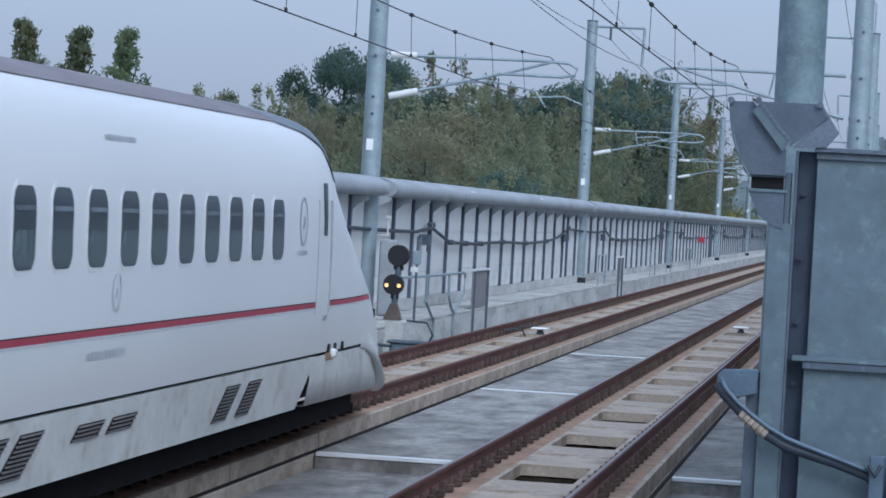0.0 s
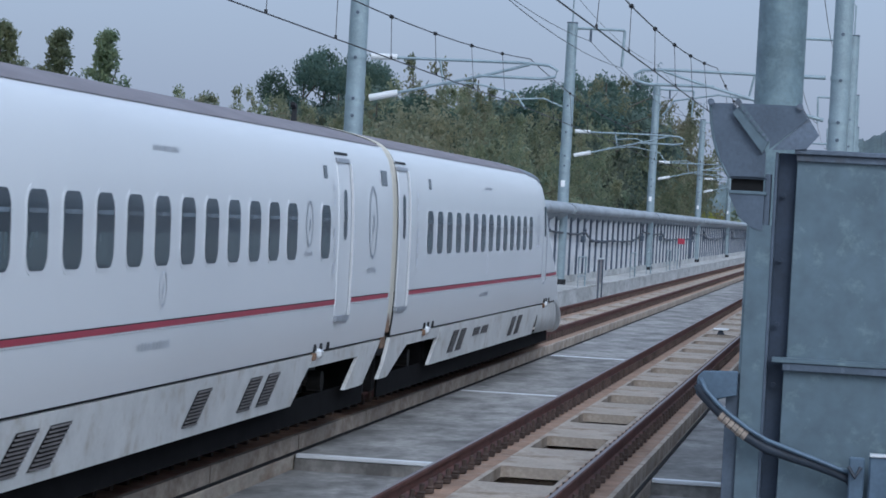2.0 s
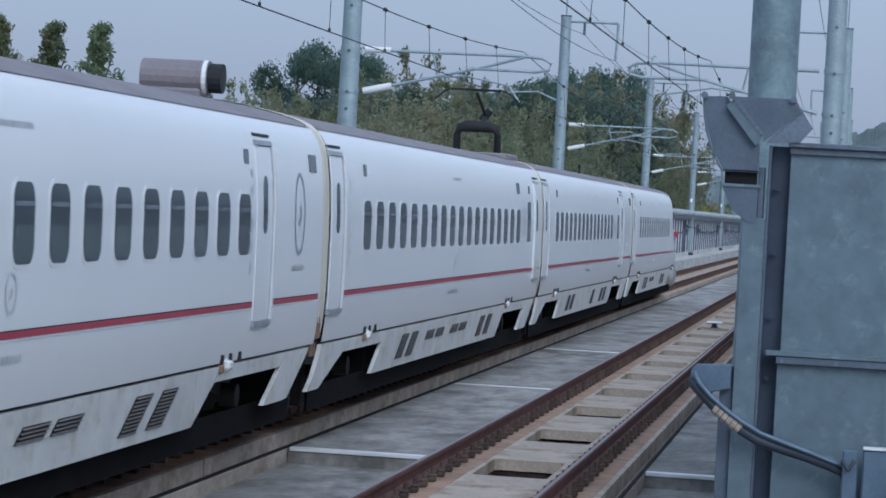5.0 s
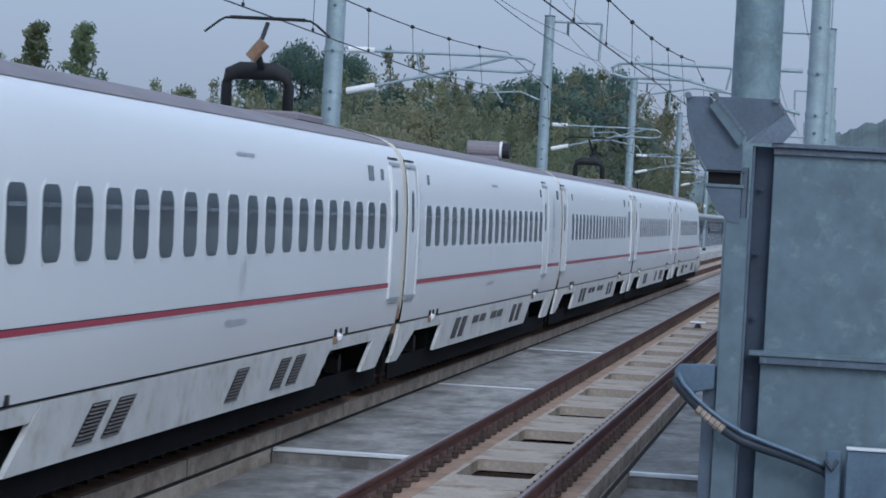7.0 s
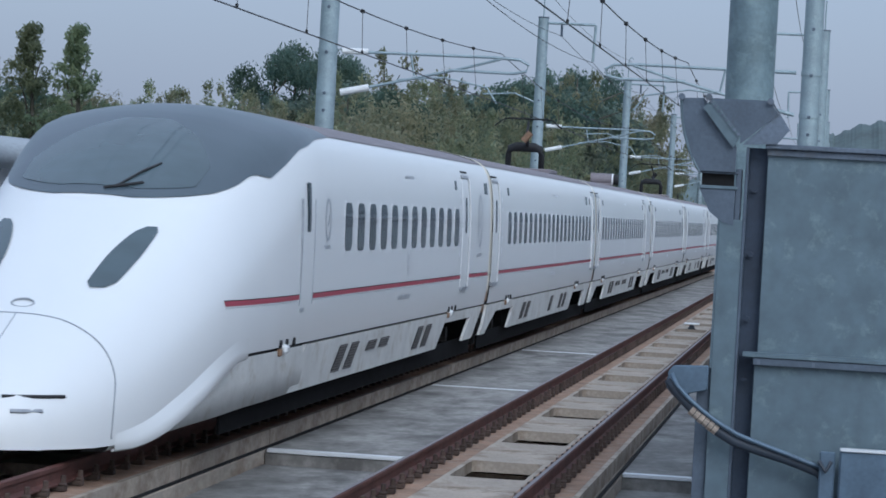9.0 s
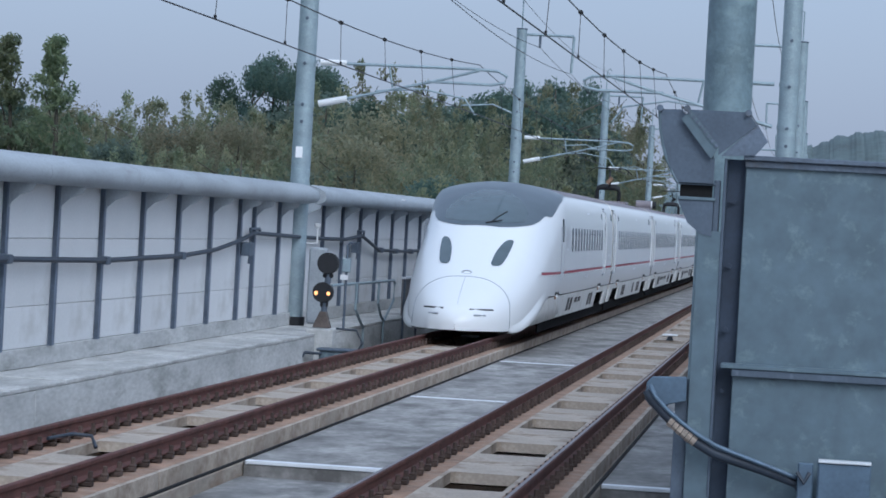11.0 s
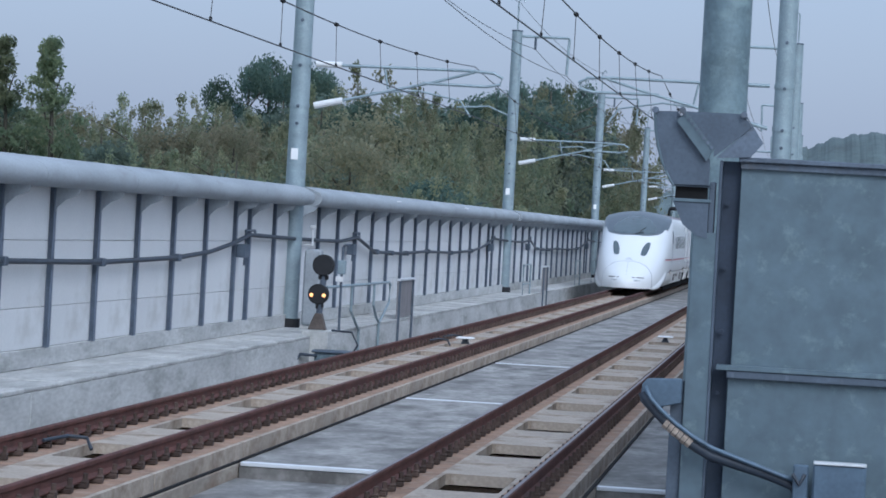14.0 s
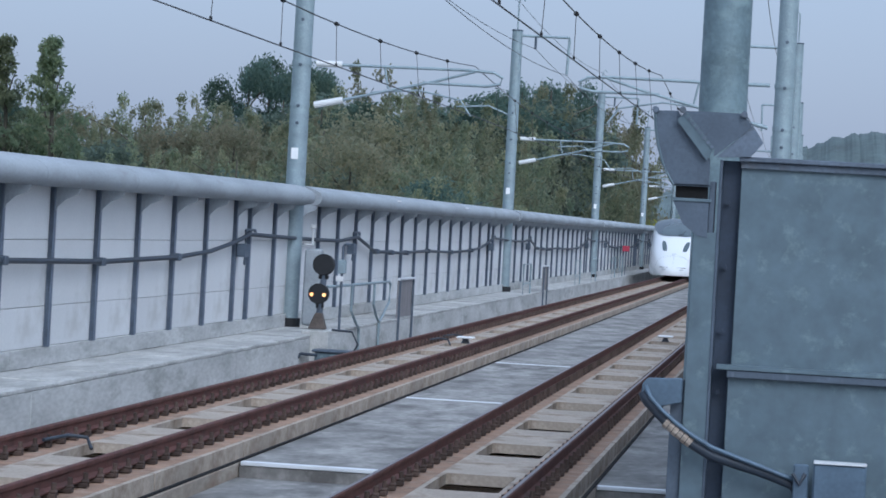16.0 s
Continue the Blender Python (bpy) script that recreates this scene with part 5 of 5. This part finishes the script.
car_three = build_car(FOUR_VENTS, seats(7.815 - 17, 18), [("tall", 9.645), ("small", 8.765), ("square", 7.87), ("slim", 9.70), ("low", -0.58), ("column", 10.35), ("slim", -9.30), ("column", -10.4)], [(11.02, -1), (-11.35, 1)])
car_four = build_car(FOUR_VENTS, seats(-9.645, 18), [("big", 10.37), ("square", 11.20), ("slim", 7.50), ("low", -0.9), ("column", 7.75), ("slim", -9.60), ("column", -10.4)], [(8.4, 1), (-11.35, 1)])
car_five = build_car(THREE_VENTS, seats(-9.045, 20), [("square", 9.05), ("slim", 10.00), ("low", 0.6), ("column", 10.5), ("slim", -9.20), ("column", -10.3)], [(11.19, -1), (-11.35, 1)])
tail = build_car(((-3.3, -2.35, 3.95, 4.9), (-0.75, 0.4)), seats(-3.56, 12), [("small", -5.1), ("big", 10.75), ("square", 11.65), ("slim", 7.40), ("low", 2.0), ("column", 7.95)], [(8.68, 1)], -1)
pantograph(car_two, -HALF + 2.35, 1)
pantograph(car_five, HALF - 2.75, -1)
R = HALF - 0.7
part("cable_joint", tube([(-0.42, R, 3.88), (0.36, R, 3.88)], 0.20, 18), M["roof"], car_four, "round roof cable cover")
part("cable_joint_ring", tube([(0.30, R, 3.88), (0.35, R, 3.88)], 0.205, 18), M["insul"], car_four)
part("cable_joint_end", tube([(0.35, R, 3.88), (0.52, R, 3.88)], 0.17, 16), M["seal"], car_four)
part("cable_joint_foot", box((-0.3, R - 0.25, 3.55), (0.3, R + 0.25, 3.75), 0.03), M["roof"], car_four)
part("antenna", prism([(0.0, 3.6), (0.10, 3.6), (0.08, 3.94), (-0.10, 3.96), (-0.10, 3.92), (0.02, 3.88)], 0, -0.03, 0.03), M["seal"], head, "black roof aerial").location = (0, 1.2 - F, 0)


# where the rear end of the leading car stands along the track, second by second
RUN = [
    (0, 13.31), (0.5, 19.39), (1, 25.59), (1.5, 31.95), (2, 38.58), (2.5, 45.33), (3, 52.32), (3.5, 59.48),
    (4.75, 78.15), (6, 97.93), (6.5, 106.24), (7, 114), (7.5, 122.7), (8, 131.58), (8.5, 140.6), (9, 149.77),
    (9.5, 159.23), (10, 169.07), (10.5, 179.16), (11, 189.45), (11.5, 199.95), (12, 210.65), (12.5, 221.54), (13, 232.6),
    (13.5, 243.85), (14, 255.26), (14.5, 266.85), (15, 278.6), (15.5, 290.5), (16, 302.57),
]


def motions():
    """The train drives away along its track, speeding up."""
    for car, back in ((head, -F), (car_two, HALF), (car_three, 3 * HALF), (car_four, 5 * HALF), (car_five, 7 * HALF), (tail, 8 * HALF + F)):
        walk(car, [(t, pose(0, y - back, 0)) for t, y in RUN])


# ---- the near barrier's end, beside the camera's line of sight ----
def near_end():
    y = 17.5
    e = thing("barrier_end_post", "weathered grey steel end post of the near noise barrier", "steel post", "", (0, y, 0))
    part("web", box((7.165, 0.0, -0.72), (7.20, 0.16, 2.90), 0.004), M["dull"], e)
    part("front_flange", box((7.083, -0.014, -0.72), (7.222, 0.0, 2.60), 0.003), M["galv"], e, "pale galvanised flange")
    part("side_plate", box((7.005, 0.02, -0.72), (7.083, 0.05, 1.72), 0.003), M["dull"], e)
    part("channel", box((7.218, -0.02, -0.72), (7.236, 0.20, 3.03), 0.004), M["dull"], e)
    # Navy colour carries the shade between post and panel; the bolts share it.
    part("recess", box((7.236, 0.10, -0.72), (7.345, 0.14, 3.03), 0.002), M["recess_shade"], e, "recess between post and panel, coloured dark for its shade")
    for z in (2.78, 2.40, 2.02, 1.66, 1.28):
        part("bolt", tube([(7.275, 0.06, z), (7.275, 0.11, z)], 0.016, 6), M["recess_shade"], e)
    # the slatted slot and the sill under the hood
    part("slot_frame", box((6.955, -0.03, 2.775), (7.178, 0.02, 2.795), 0.003), M["galv"], e)
    part("slot_frame", box((6.955, -0.03, 2.865), (7.178, 0.02, 2.880), 0.003), M["dull"], e)
    part("slot", box((6.965, 0.01, 2.790), (7.155, 0.03, 2.870)), M["black"], e, "dark slot under the hood")
    part("sill", prism([(6.955, 2.775), (7.165, 2.775), (7.165, 2.565), (7.10, 2.580), (7.02, 2.640)], 1, -0.02, 0.03), M["dull"], e)
    h = thing("barrier_hood", "folded grey sheet-steel hood on the barrier end post", "sheet hood", "", (-0.005, y, -0.03))
    curve = [(6.825, 3.33), (6.835, 3.22), (6.855, 3.12), (6.885, 3.03), (6.925, 2.95), (6.955, 2.90), (7.165, 2.90), (7.165, 3.055), (7.145, 3.09), (6.985, 3.30), (6.96, 3.335)]
    part("curved_plate", prism(curve, 1, -0.03, 0.0), M["dull"], h)
    rim = part("rim", tube([(x, -0.03, z) for x, z in curve[:6]], 0.008, 6), M["galv"], h)
    part("folded_strip", prism([(6.96, 3.275), (7.01, 3.335), (7.185, 3.125), (7.145, 3.05)], 1, -0.075, -0.035), M["galv"], h, "pale strip with a row of rivets")
    for k in range(8):
        a = k / 7
        part("rivet", tube([(7.005 + 0.165 * a, -0.085, 3.315 - 0.185 * a), (7.005 + 0.165 * a, -0.07, 3.315 - 0.185 * a)], 0.011, 8), M["steel"], h)
    part("front_fold", prism([(7.01, 3.335), (7.345, 3.335), (7.40, 3.26), (7.185, 3.075), (7.185, 3.125)], 1, -0.06, -0.04), M["dull"], h, "smooth folded sheet")
    part("back_fold", prism([(7.345, 3.335), (7.36, 3.335), (7.47, 3.17), (7.40, 3.085), (7.20, 3.072), (7.40, 3.265)], 1, -0.05, -0.02), M["steel"], h, "dark folded sheet")
    for x, z in ((6.83, 3.335), (6.99, 3.34), (7.35, 3.33)):
        part("bolt", tube([(x, -0.09, z), (x, -0.02, z)], 0.02, 8), M["steel"], h)
    w = thing("sheet_panel", "large mottled galvanised steel panel beside the barrier end post", "steel panel", "", (0, y, 0))
    part("upper_sheet", box((7.345, 0.03, 1.80), (9.40, 0.06, 3.025), 0.004), M["galv"], w)
    part("lower_sheet", box((7.333, 0.0, -0.72), (9.40, 0.03, 1.79), 0.004), M["galv"], w)
    part("top_rail", box((7.33, -0.03, 3.025), (9.42, 0.10, 3.055), 0.005), M["steel"], w)
    part("top_band", box((7.34, 0.0, 2.985), (9.41, 0.05, 3.025), 0.004), M["steel"], w)
    part("joint_flange", box((7.262, -0.06, 1.80), (9.42, 0.06, 1.83), 0.004), M["galv"], w, "bolted joint flange")
    part("joint_angle", box((7.325, -0.05, 1.755), (9.42, -0.01, 1.80), 0.004), M["dull"], w)
    for k in range(7):
        part("bolt", tube([(7.36 + 0.32 * k, -0.035, 1.79), (7.36 + 0.32 * k, -0.035, 1.76)], 0.018, 6), M["steel"], w)
    part("return_wall", box((9.36, 0.06, -0.72), (9.40, 8.0, 3.045)), M["galv"], w)
    # the near barrier behind the post, running away along the track
    nw = setting("wall_east", box((7.30, 26.0, -0.74), (7.50, FAR, 0.26), 0.01), M["kerb"], "near noise barrier of pale panels with a grey hood")
    for k in range(50):
        part("panel", box((7.34, 26 + 6 * k, 0.26), (7.42, 31.97 + 6 * k, 2.83), 0.006), M["panel"], nw)
        part("hood", prism([(7.38 - (x - WALL_X), z) for x, z in hood_outline()][::-1], 1, 26 + 6 * k, 31.98 + 6 * k), M["hood"], nw)
    c = thing("cable_bracket", "blue-grey steel bracket holding a sagging taped cable", "cable bracket", "", (0.085, y, -0.01))
    part("bracket", prism([(6.75, 1.70), (6.78, 1.735), (6.985, 1.745), (6.985, 1.60), (6.86, 1.57), (6.78, 1.56), (6.745, 1.60)], 1, -0.05, 0.0, 0.006), M["blue"], c)
    part("tie_plate", box((7.66, -0.20, -0.72), (7.75, -0.16, 1.295), 0.008), M["blue"], c)
    part("box_plate", box((7.775, -0.22, -0.72), (8.08, -0.14, 1.31), 0.01), M["blue"], c, "blue-grey steel box")
    part("box_lip", box((7.775, -0.235, 1.305), (8.08, -0.14, 1.322), 0.003), M["alu"], c)
    line = [(6.765, 1.66), (6.80, 1.60), (6.87, 1.53), (6.96, 1.45), (7.06, 1.375), (7.17, 1.315), (7.31, 1.275), (7.45, 1.24), (7.58, 1.20), (7.67, 1.165), (7.70, 1.09), (7.69, 0.98)]
    cb = thing("sagging_cable", "thick dark cable with frayed pale tape sagging from a bracket", "cable", "", (0.083, y, -0.01))
    part("sheath", tube([(x, -0.12, z) for x, z in line], 0.033, 12), M["cable"], cb, "", True)
    part("thin_cable", tube([(x + 0.012, -0.16, z + 0.034 - 0.01 * math.sin(i)) for i, (x, z) in enumerate(line[:10])], 0.014, 8), M["blue"], cb, "", True)
    for k in range(6):
        a = k / 5
        x, z = 6.905 + 0.135 * a, 1.495 - 0.10 * a
        part("tape", tube([(x, -0.12, z), (x + 0.024, -0.12, z - 0.017)], 0.041 - 0.003 * (k % 2), 12), M["tape"], cb, "frayed pale tape")
    part("tie", tube([(7.66, -0.2, 1.24), (7.70, -0.22, 1.18), (7.73, -0.2, 1.24)], 0.012, 6), M["cable"], cb)


# Steel darkened to hold the shade of the recess by the near post.
M["recess_shade"] = material("recess_shade_navy", (0.035, 0.05, 0.08), 0.6, 0.2, scale=4, amount=0.2, fine=40, bump=0.1)
M["blue"] = material("blue_grey_steel", (0.10, 0.145, 0.20), 0.5, 0.3, scale=4, amount=0.15, fine=40, bump=0.08, dirt=(0.075, 0.10, 0.14), spread=0.6)
near_end()
platform = setting("platform", box((7.5, -25, -0.74), (14.5, 15.5, 1.05), 0.02), M["kerb"], "concrete platform end behind the camera")


# ---- woods on the hill ----
def leaf_cloud(rng, clumps, per, size, shape, slender=0.45, droop=0.0, tall=0.75):
    """Leaves as small bent quads gathered in clumps; shape gives each clump's centre and radius."""
    def unit(a):
        return a / (np.linalg.norm(a, axis=1, keepdims=True) + 1e-6)
    spots = [shape(rng, c / clumps) for c in range(clumps)]
    n = clumps * per
    centre = np.repeat(np.array([q[0] for q in spots]), per, axis=0)
    rad = np.repeat(np.array([q[1] for q in spots]), per)[:, None]
    d = unit(rng.normal(size=(n, 3)))
    q = centre + d * rad * rng.uniform(0.2, 1.0, (n, 1)) * np.array((1, 1, tall))
    up = unit(d + rng.normal(size=(n, 3)) * 0.7 + np.array((0, 0, 0.5)))
    a = unit(np.cross(up, rng.normal(size=(n, 3))))
    b = np.cross(up, a)
    s = size * rng.uniform(0.6, 1.3, (n, 1))
    a = a * (1 - droop) + np.array((0, 0, -1.0)) * droop
    v = np.stack([q - a * s * 0.9, q - b * s * slender + up * s * 0.1, q + a * s * 0.9, q + b * s * slender + up * s * 0.1], axis=1).reshape(-1, 3)
    return v.tolist(), [(4 * k, 4 * k + 1, 4 * k + 2, 4 * k + 3) for k in range(n)]


def tree_kind(name, kind, height, wide, seed, label):
    """A tree: tapered trunk, limbs and a crown of leaf clumps with gaps. Its foot is at the origin."""
    rng = np.random.default_rng(seed)
    if kind == "bamboo":
        lean = np.clip(rng.normal(size=(16, 2)) * wide * 0.27, -wide * 0.5, wide * 0.5)
        grown = rng.uniform(0.62, 1.0, size=16)
        def shape(r, a):
            i = int(r.integers(16))
            t = 0.2 + 0.8 * r.uniform() ** 0.9
            k = lean[i] * (0.5 + t * t * 0.9)
            s = wide * 0.15 * (1.08 - t) ** 0.6
            return (k[0] + r.normal() * s * 0.5, k[1] + r.normal() * s * 0.5, height * grown[i] * t), s * 0.75 + 0.1
        v, f = leaf_cloud(rng, 440, 38, 0.15, shape, 0.40, 0.35, 1.7)
        mat = LEAF["bamboo"]
    elif kind == "dry":
        def shape(r, a):
            t = r.uniform(0.22, 1.0)
            ang = r.uniform(0, math.tau)
            rad = wide * 0.5 * (1 - abs(t - 0.55) ** 2 * 2.6) * r.uniform(0.3, 1)
            return (rad * math.cos(ang), rad * math.sin(ang), height * t), wide * 0.15
        v, f = leaf_cloud(rng, 260, 40, 0.15, shape, 0.42, 0.25)
        mat = LEAF["dry"]
    elif kind == "cone":
        def shape(r, a):
            t = 0.10 + 0.90 * r.uniform() ** 1.15
            ang = r.uniform(0, math.tau)
            rad = wide * 0.80 * (1.03 - t) ** 0.85 * r.uniform(0.25, 1) * (0.8 + 0.2 * math.sin(t * 34 + ang * 2))
            return (rad * math.cos(ang) + 0.35 * math.sin(t * 9), rad * math.sin(ang), height * t + 0.35 * rad), wide * 0.07
        v, f = leaf_cloud(rng, 260, 30, 0.20, shape, 0.30, 0.3)
        mat = LEAF["cone"]
    else:
        lobes = [(rng.uniform(-0.3, 0.3) * wide, rng.uniform(-0.3, 0.3) * wide, height * rng.uniform(0.55, 0.88)) for _ in range(9)]
        def shape(r, a):
            c = lobes[int(r.integers(9))]
            d = r.normal(size=3)
            d /= np.linalg.norm(d)
            s = wide * 0.20 * r.uniform(0.6, 1.0)
            return (c[0] + d[0] * s, c[1] + d[1] * s, c[2] + abs(d[2]) * s * 0.8 - s * 0.2), wide * 0.085
        v, f = leaf_cloud(rng, 260, 40, 0.15, shape)
        mat = LEAF["broad" if kind == "broad" else "blue"]
    if kind == "yellow":
        mat = LEAF["yellow"]
    t = thing(name, label, "tree", "trees on the hillside")
    crown = part("crown", mesh_from("crown", v, f, mat), None, t)
    bm = bmesh.new()
    if kind == "bamboo":
        for i in range(16):
            add_tube(bm, [(lean[i][0] * 0.3, lean[i][1] * 0.3, -0.3), (lean[i][0] * 0.6, lean[i][1] * 0.6, height * 0.5), (lean[i][0] * 1.1, lean[i][1] * 1.1, height * grown[i] * 0.85)], 0.04, 5, radii=[0.05, 0.035, 0.01])
    else:
        add_tube(bm, [(0, 0, -0.4), (0.1, 0, height * 0.3), (-0.1, 0.1, height * 0.6), (0, 0, height * 0.93)], 0.2, 8, radii=[height * 0.022, height * 0.016, height * 0.010, 0.03])
        for k in range(7):
            a, h = k * 2.4, height * (0.3 + 0.08 * k)
            out = wide * (0.36 if kind != "cone" else 0.30 * (0.9 - 0.11 * k))
            add_tube(bm, [(0, 0, h), (math.cos(a) * out * 0.5, math.sin(a) * out * 0.5, h + height * 0.08), (math.cos(a) * out, math.sin(a) * out, h + height * 0.13)], 0.06, 5,
                     radii=[0.06, 0.04, 0.015])
    bmesh.ops.recalc_face_normals(bm, faces=bm.faces)
    if kind == "bamboo":
        tagged(part("culm", bm, M["culm"], t), "thin pale bamboo culms", kind="stuff")
    else:
        part("trunk", bm, M["bark"], t)
    return t


def woods():
    rng = random.Random(7)
    kinds = dict(
        bamboo=[tree_kind("bamboo_clump", "bamboo", 13, 6.5, 11, "feathery olive-green bamboo clump on the wooded hill"), tree_kind("bamboo_clump", "bamboo", 12, 7.5, 12, "feathery olive-green bamboo clump on the wooded hill")],
        dry=[tree_kind("broadleaf_tree", "dry", 12, 7.0, 13, "brownish-green broadleaf tree on the wooded hill")],
        blue=[tree_kind("broadleaf_tree", "blue", 11, 8.0, 14, "dull green broadleaf tree on the wooded hill")],
        broad=[tree_kind("broadleaf_tree", "broad", 13, 9.5, 15, "dark green round-crowned tree on the wooded hill")],
        cone=[tree_kind("conifer", "cone", 14, 6.0, 16, "slender dark green conifer above the noise barrier")],
        yellow=[tree_kind("shrub", "yellow", 5, 6.0, 17, "yellow-green shrub behind the noise barrier")],
    )
    first = {k: [True] * len(v) for k, v in kinds.items()}

    def plant(kind, x, y, scale, base=None, i=None, slim=1.0):
        i = rng.randrange(len(kinds[kind])) if i is None else i
        z = rolling(x, y) if base is None else base
        m = pose(x, y, z, rz=rng.uniform(0, 360)) @ Matrix.Diagonal((scale * slim, scale * slim, scale * rng.uniform(0.98, 1.02), 1))
        ob = kinds[kind][i]
        if first[kind][i]:
            first[kind][i] = False
            ob.matrix_basis = m
        else:
            copy_thing_at(ob, m)

    def copy_thing_at(ob, m):
        made = copy_thing(ob, Matrix())
        made.matrix_basis = m
        return made
    # bearing: metres west per metre along, seen from the camera
    def spot(px, dist):
        """A place dist metres along the line, px across the view as it stands at the end of the clip."""
        ang = -(px - 26 - 1428) / 5242
        return EYE[0] - ang * dist, dist
    tall = dict(bamboo=13.0, dry=12.0, blue=11.0 * 0.97, broad=13.0 * 0.95, cone=14.0, yellow=5.0)
    skyline = [(-250, 90), (-150, 120), (-60, 150), (60, 178), (145, 182), (250, 160), (300, 170), (350, 168), (420, 165), (560, 165), (640, 142), (740, 138), (800, 158), (880, 162), (960, 158),
               (1050, 168), (1090, 190), (1130, 240), (1165, 290)]

    def top_at(px, py, dist):
        return EYE[2] + (428 - (1428 - px) * 0.0555 - py) / 5242 * dist

    def grow(kind, px, py, dist, i=None, slim=1.0):
        """A tree whose top shows at the given bearing and height from the camera."""
        dist = max(dist, 22 * 5242 / max(60, 1428 - px))
        x, y = spot(px, dist)
        base = rolling(x, y)
        plant(kind, x, y, max(0.35, (top_at(px, py, dist) - base) / tall[kind]), None, i, slim)
    for dist, share, step in ((265, 1.0, 46), (235, 0.90, 52), (205, 0.72, 60), (175, 0.52, 72), (150, 0.30, 90)):
        px = -260 + rng.uniform(0, 40)
        while px < 1135 - (265 - dist) * 0.45:
            base_line = 428 - (1428 - px) * 0.0555
            rise = (base_line - lerp(skyline, px)) * share * rng.uniform(0.95, 1.10)
            share_of = (0.68, 0.08, 0.21, 0.03) if px < 340 else (0.74, 0.10, 0.14, 0.02) if px < 680 else (0.86, 0.03, 0.10, 0.01)
            kind = rng.choices(("bamboo", "dry", "blue", "broad"), share_of)[0]
            grow(kind, px, base_line - rise, dist + rng.uniform(-9, 9))
            px += step * rng.uniform(0.75, 1.25) * (0.62 if px > 560 else 0.85)
    for px, py, slim in ((418, 142, 0.5), (452, 114, 0.6), (490, 104, 0.75), (535, 110, 0.65), (572, 128, 0.5), (592, 150, 0.4), (945, 152, 0.55), (975, 154, 0.55), (1000, 160, 0.5), (1085, 166, 0.4)):
        grow("broad", px, py, 285 + rng.uniform(-6, 6), None, slim)
    for px, py, d in ((4, 50, 172), (90, 64, 170), (-114, 56, 172), (-200, 80, 176)):
        grow("cone", px, py, d)
    for px, py, d in ((1105, 372, 215), (1125, 380, 205), (1090, 388, 195)):
        grow("yellow", px, py, d)


woods()


def small_house():
    h = thing("house", "small pale house with a grey roof beyond the noise barrier", "house", "", (-26.0, 560.0, -7.0))
    part("wall", box((-3.0, -3.0, 0), (3.0, 3.0, 13.5)), M["house"], h)
    part("roof", prism([(-3.4, 13.5), (3.4, 13.5), (0, 15.6)], 1, -3.4, 3.4), M["hood"], h, "grey pitched roof")
    for x in (-1.6, 0.9):
        for z in (8.6, 11.2):
            w = part("window", box((x, -3.06, z), (x + 1.1, -2.98, z + 1.3), 0.02), M["alu"], h)
            part("pane", box((x + 0.1, -3.08, z + 0.1), (x + 1.0, -3.05, z + 1.2)), M["glass"], w)


small_house()


def far_ridge():
    """A distant wooded ridge to the north."""
    v, f = [], []
    n = 900
    for i in range(n + 1):
        x = -300 + 600 * i / n
        h = lerp([(-600, 20), (-100, 30), (-30, 48), (0, 66), (12, 70), (25, 75), (45, 79), (60, 78), (900, 82)], x) + 2.2 * noise.noise(Vector((x * 0.16, 0, 0))) + 1.8 * noise.noise(Vector((x * 0.7, 3, 0)))
        for j in range(9):
            a = j / 8
            v.append((x + 0.6 * noise.noise(Vector((i * 0.7, j, 0))), 1500 + 260 * a, -9 + h * math.sin(a * math.pi / 2) + (0.9 * noise.noise(Vector((i * 0.31, j * 1.7, 5))) if j else 0)))
    for i in range(n):
        for j in range(8):
            k = i * 9 + j
            f.append((k, k + 9, k + 10, k + 1))
    return setting("backdrop_ridge", mesh_from("ridge", v, f, M["farhill"], True), None, "distant blue-green wooded ridge")


far_ridge()


motions()
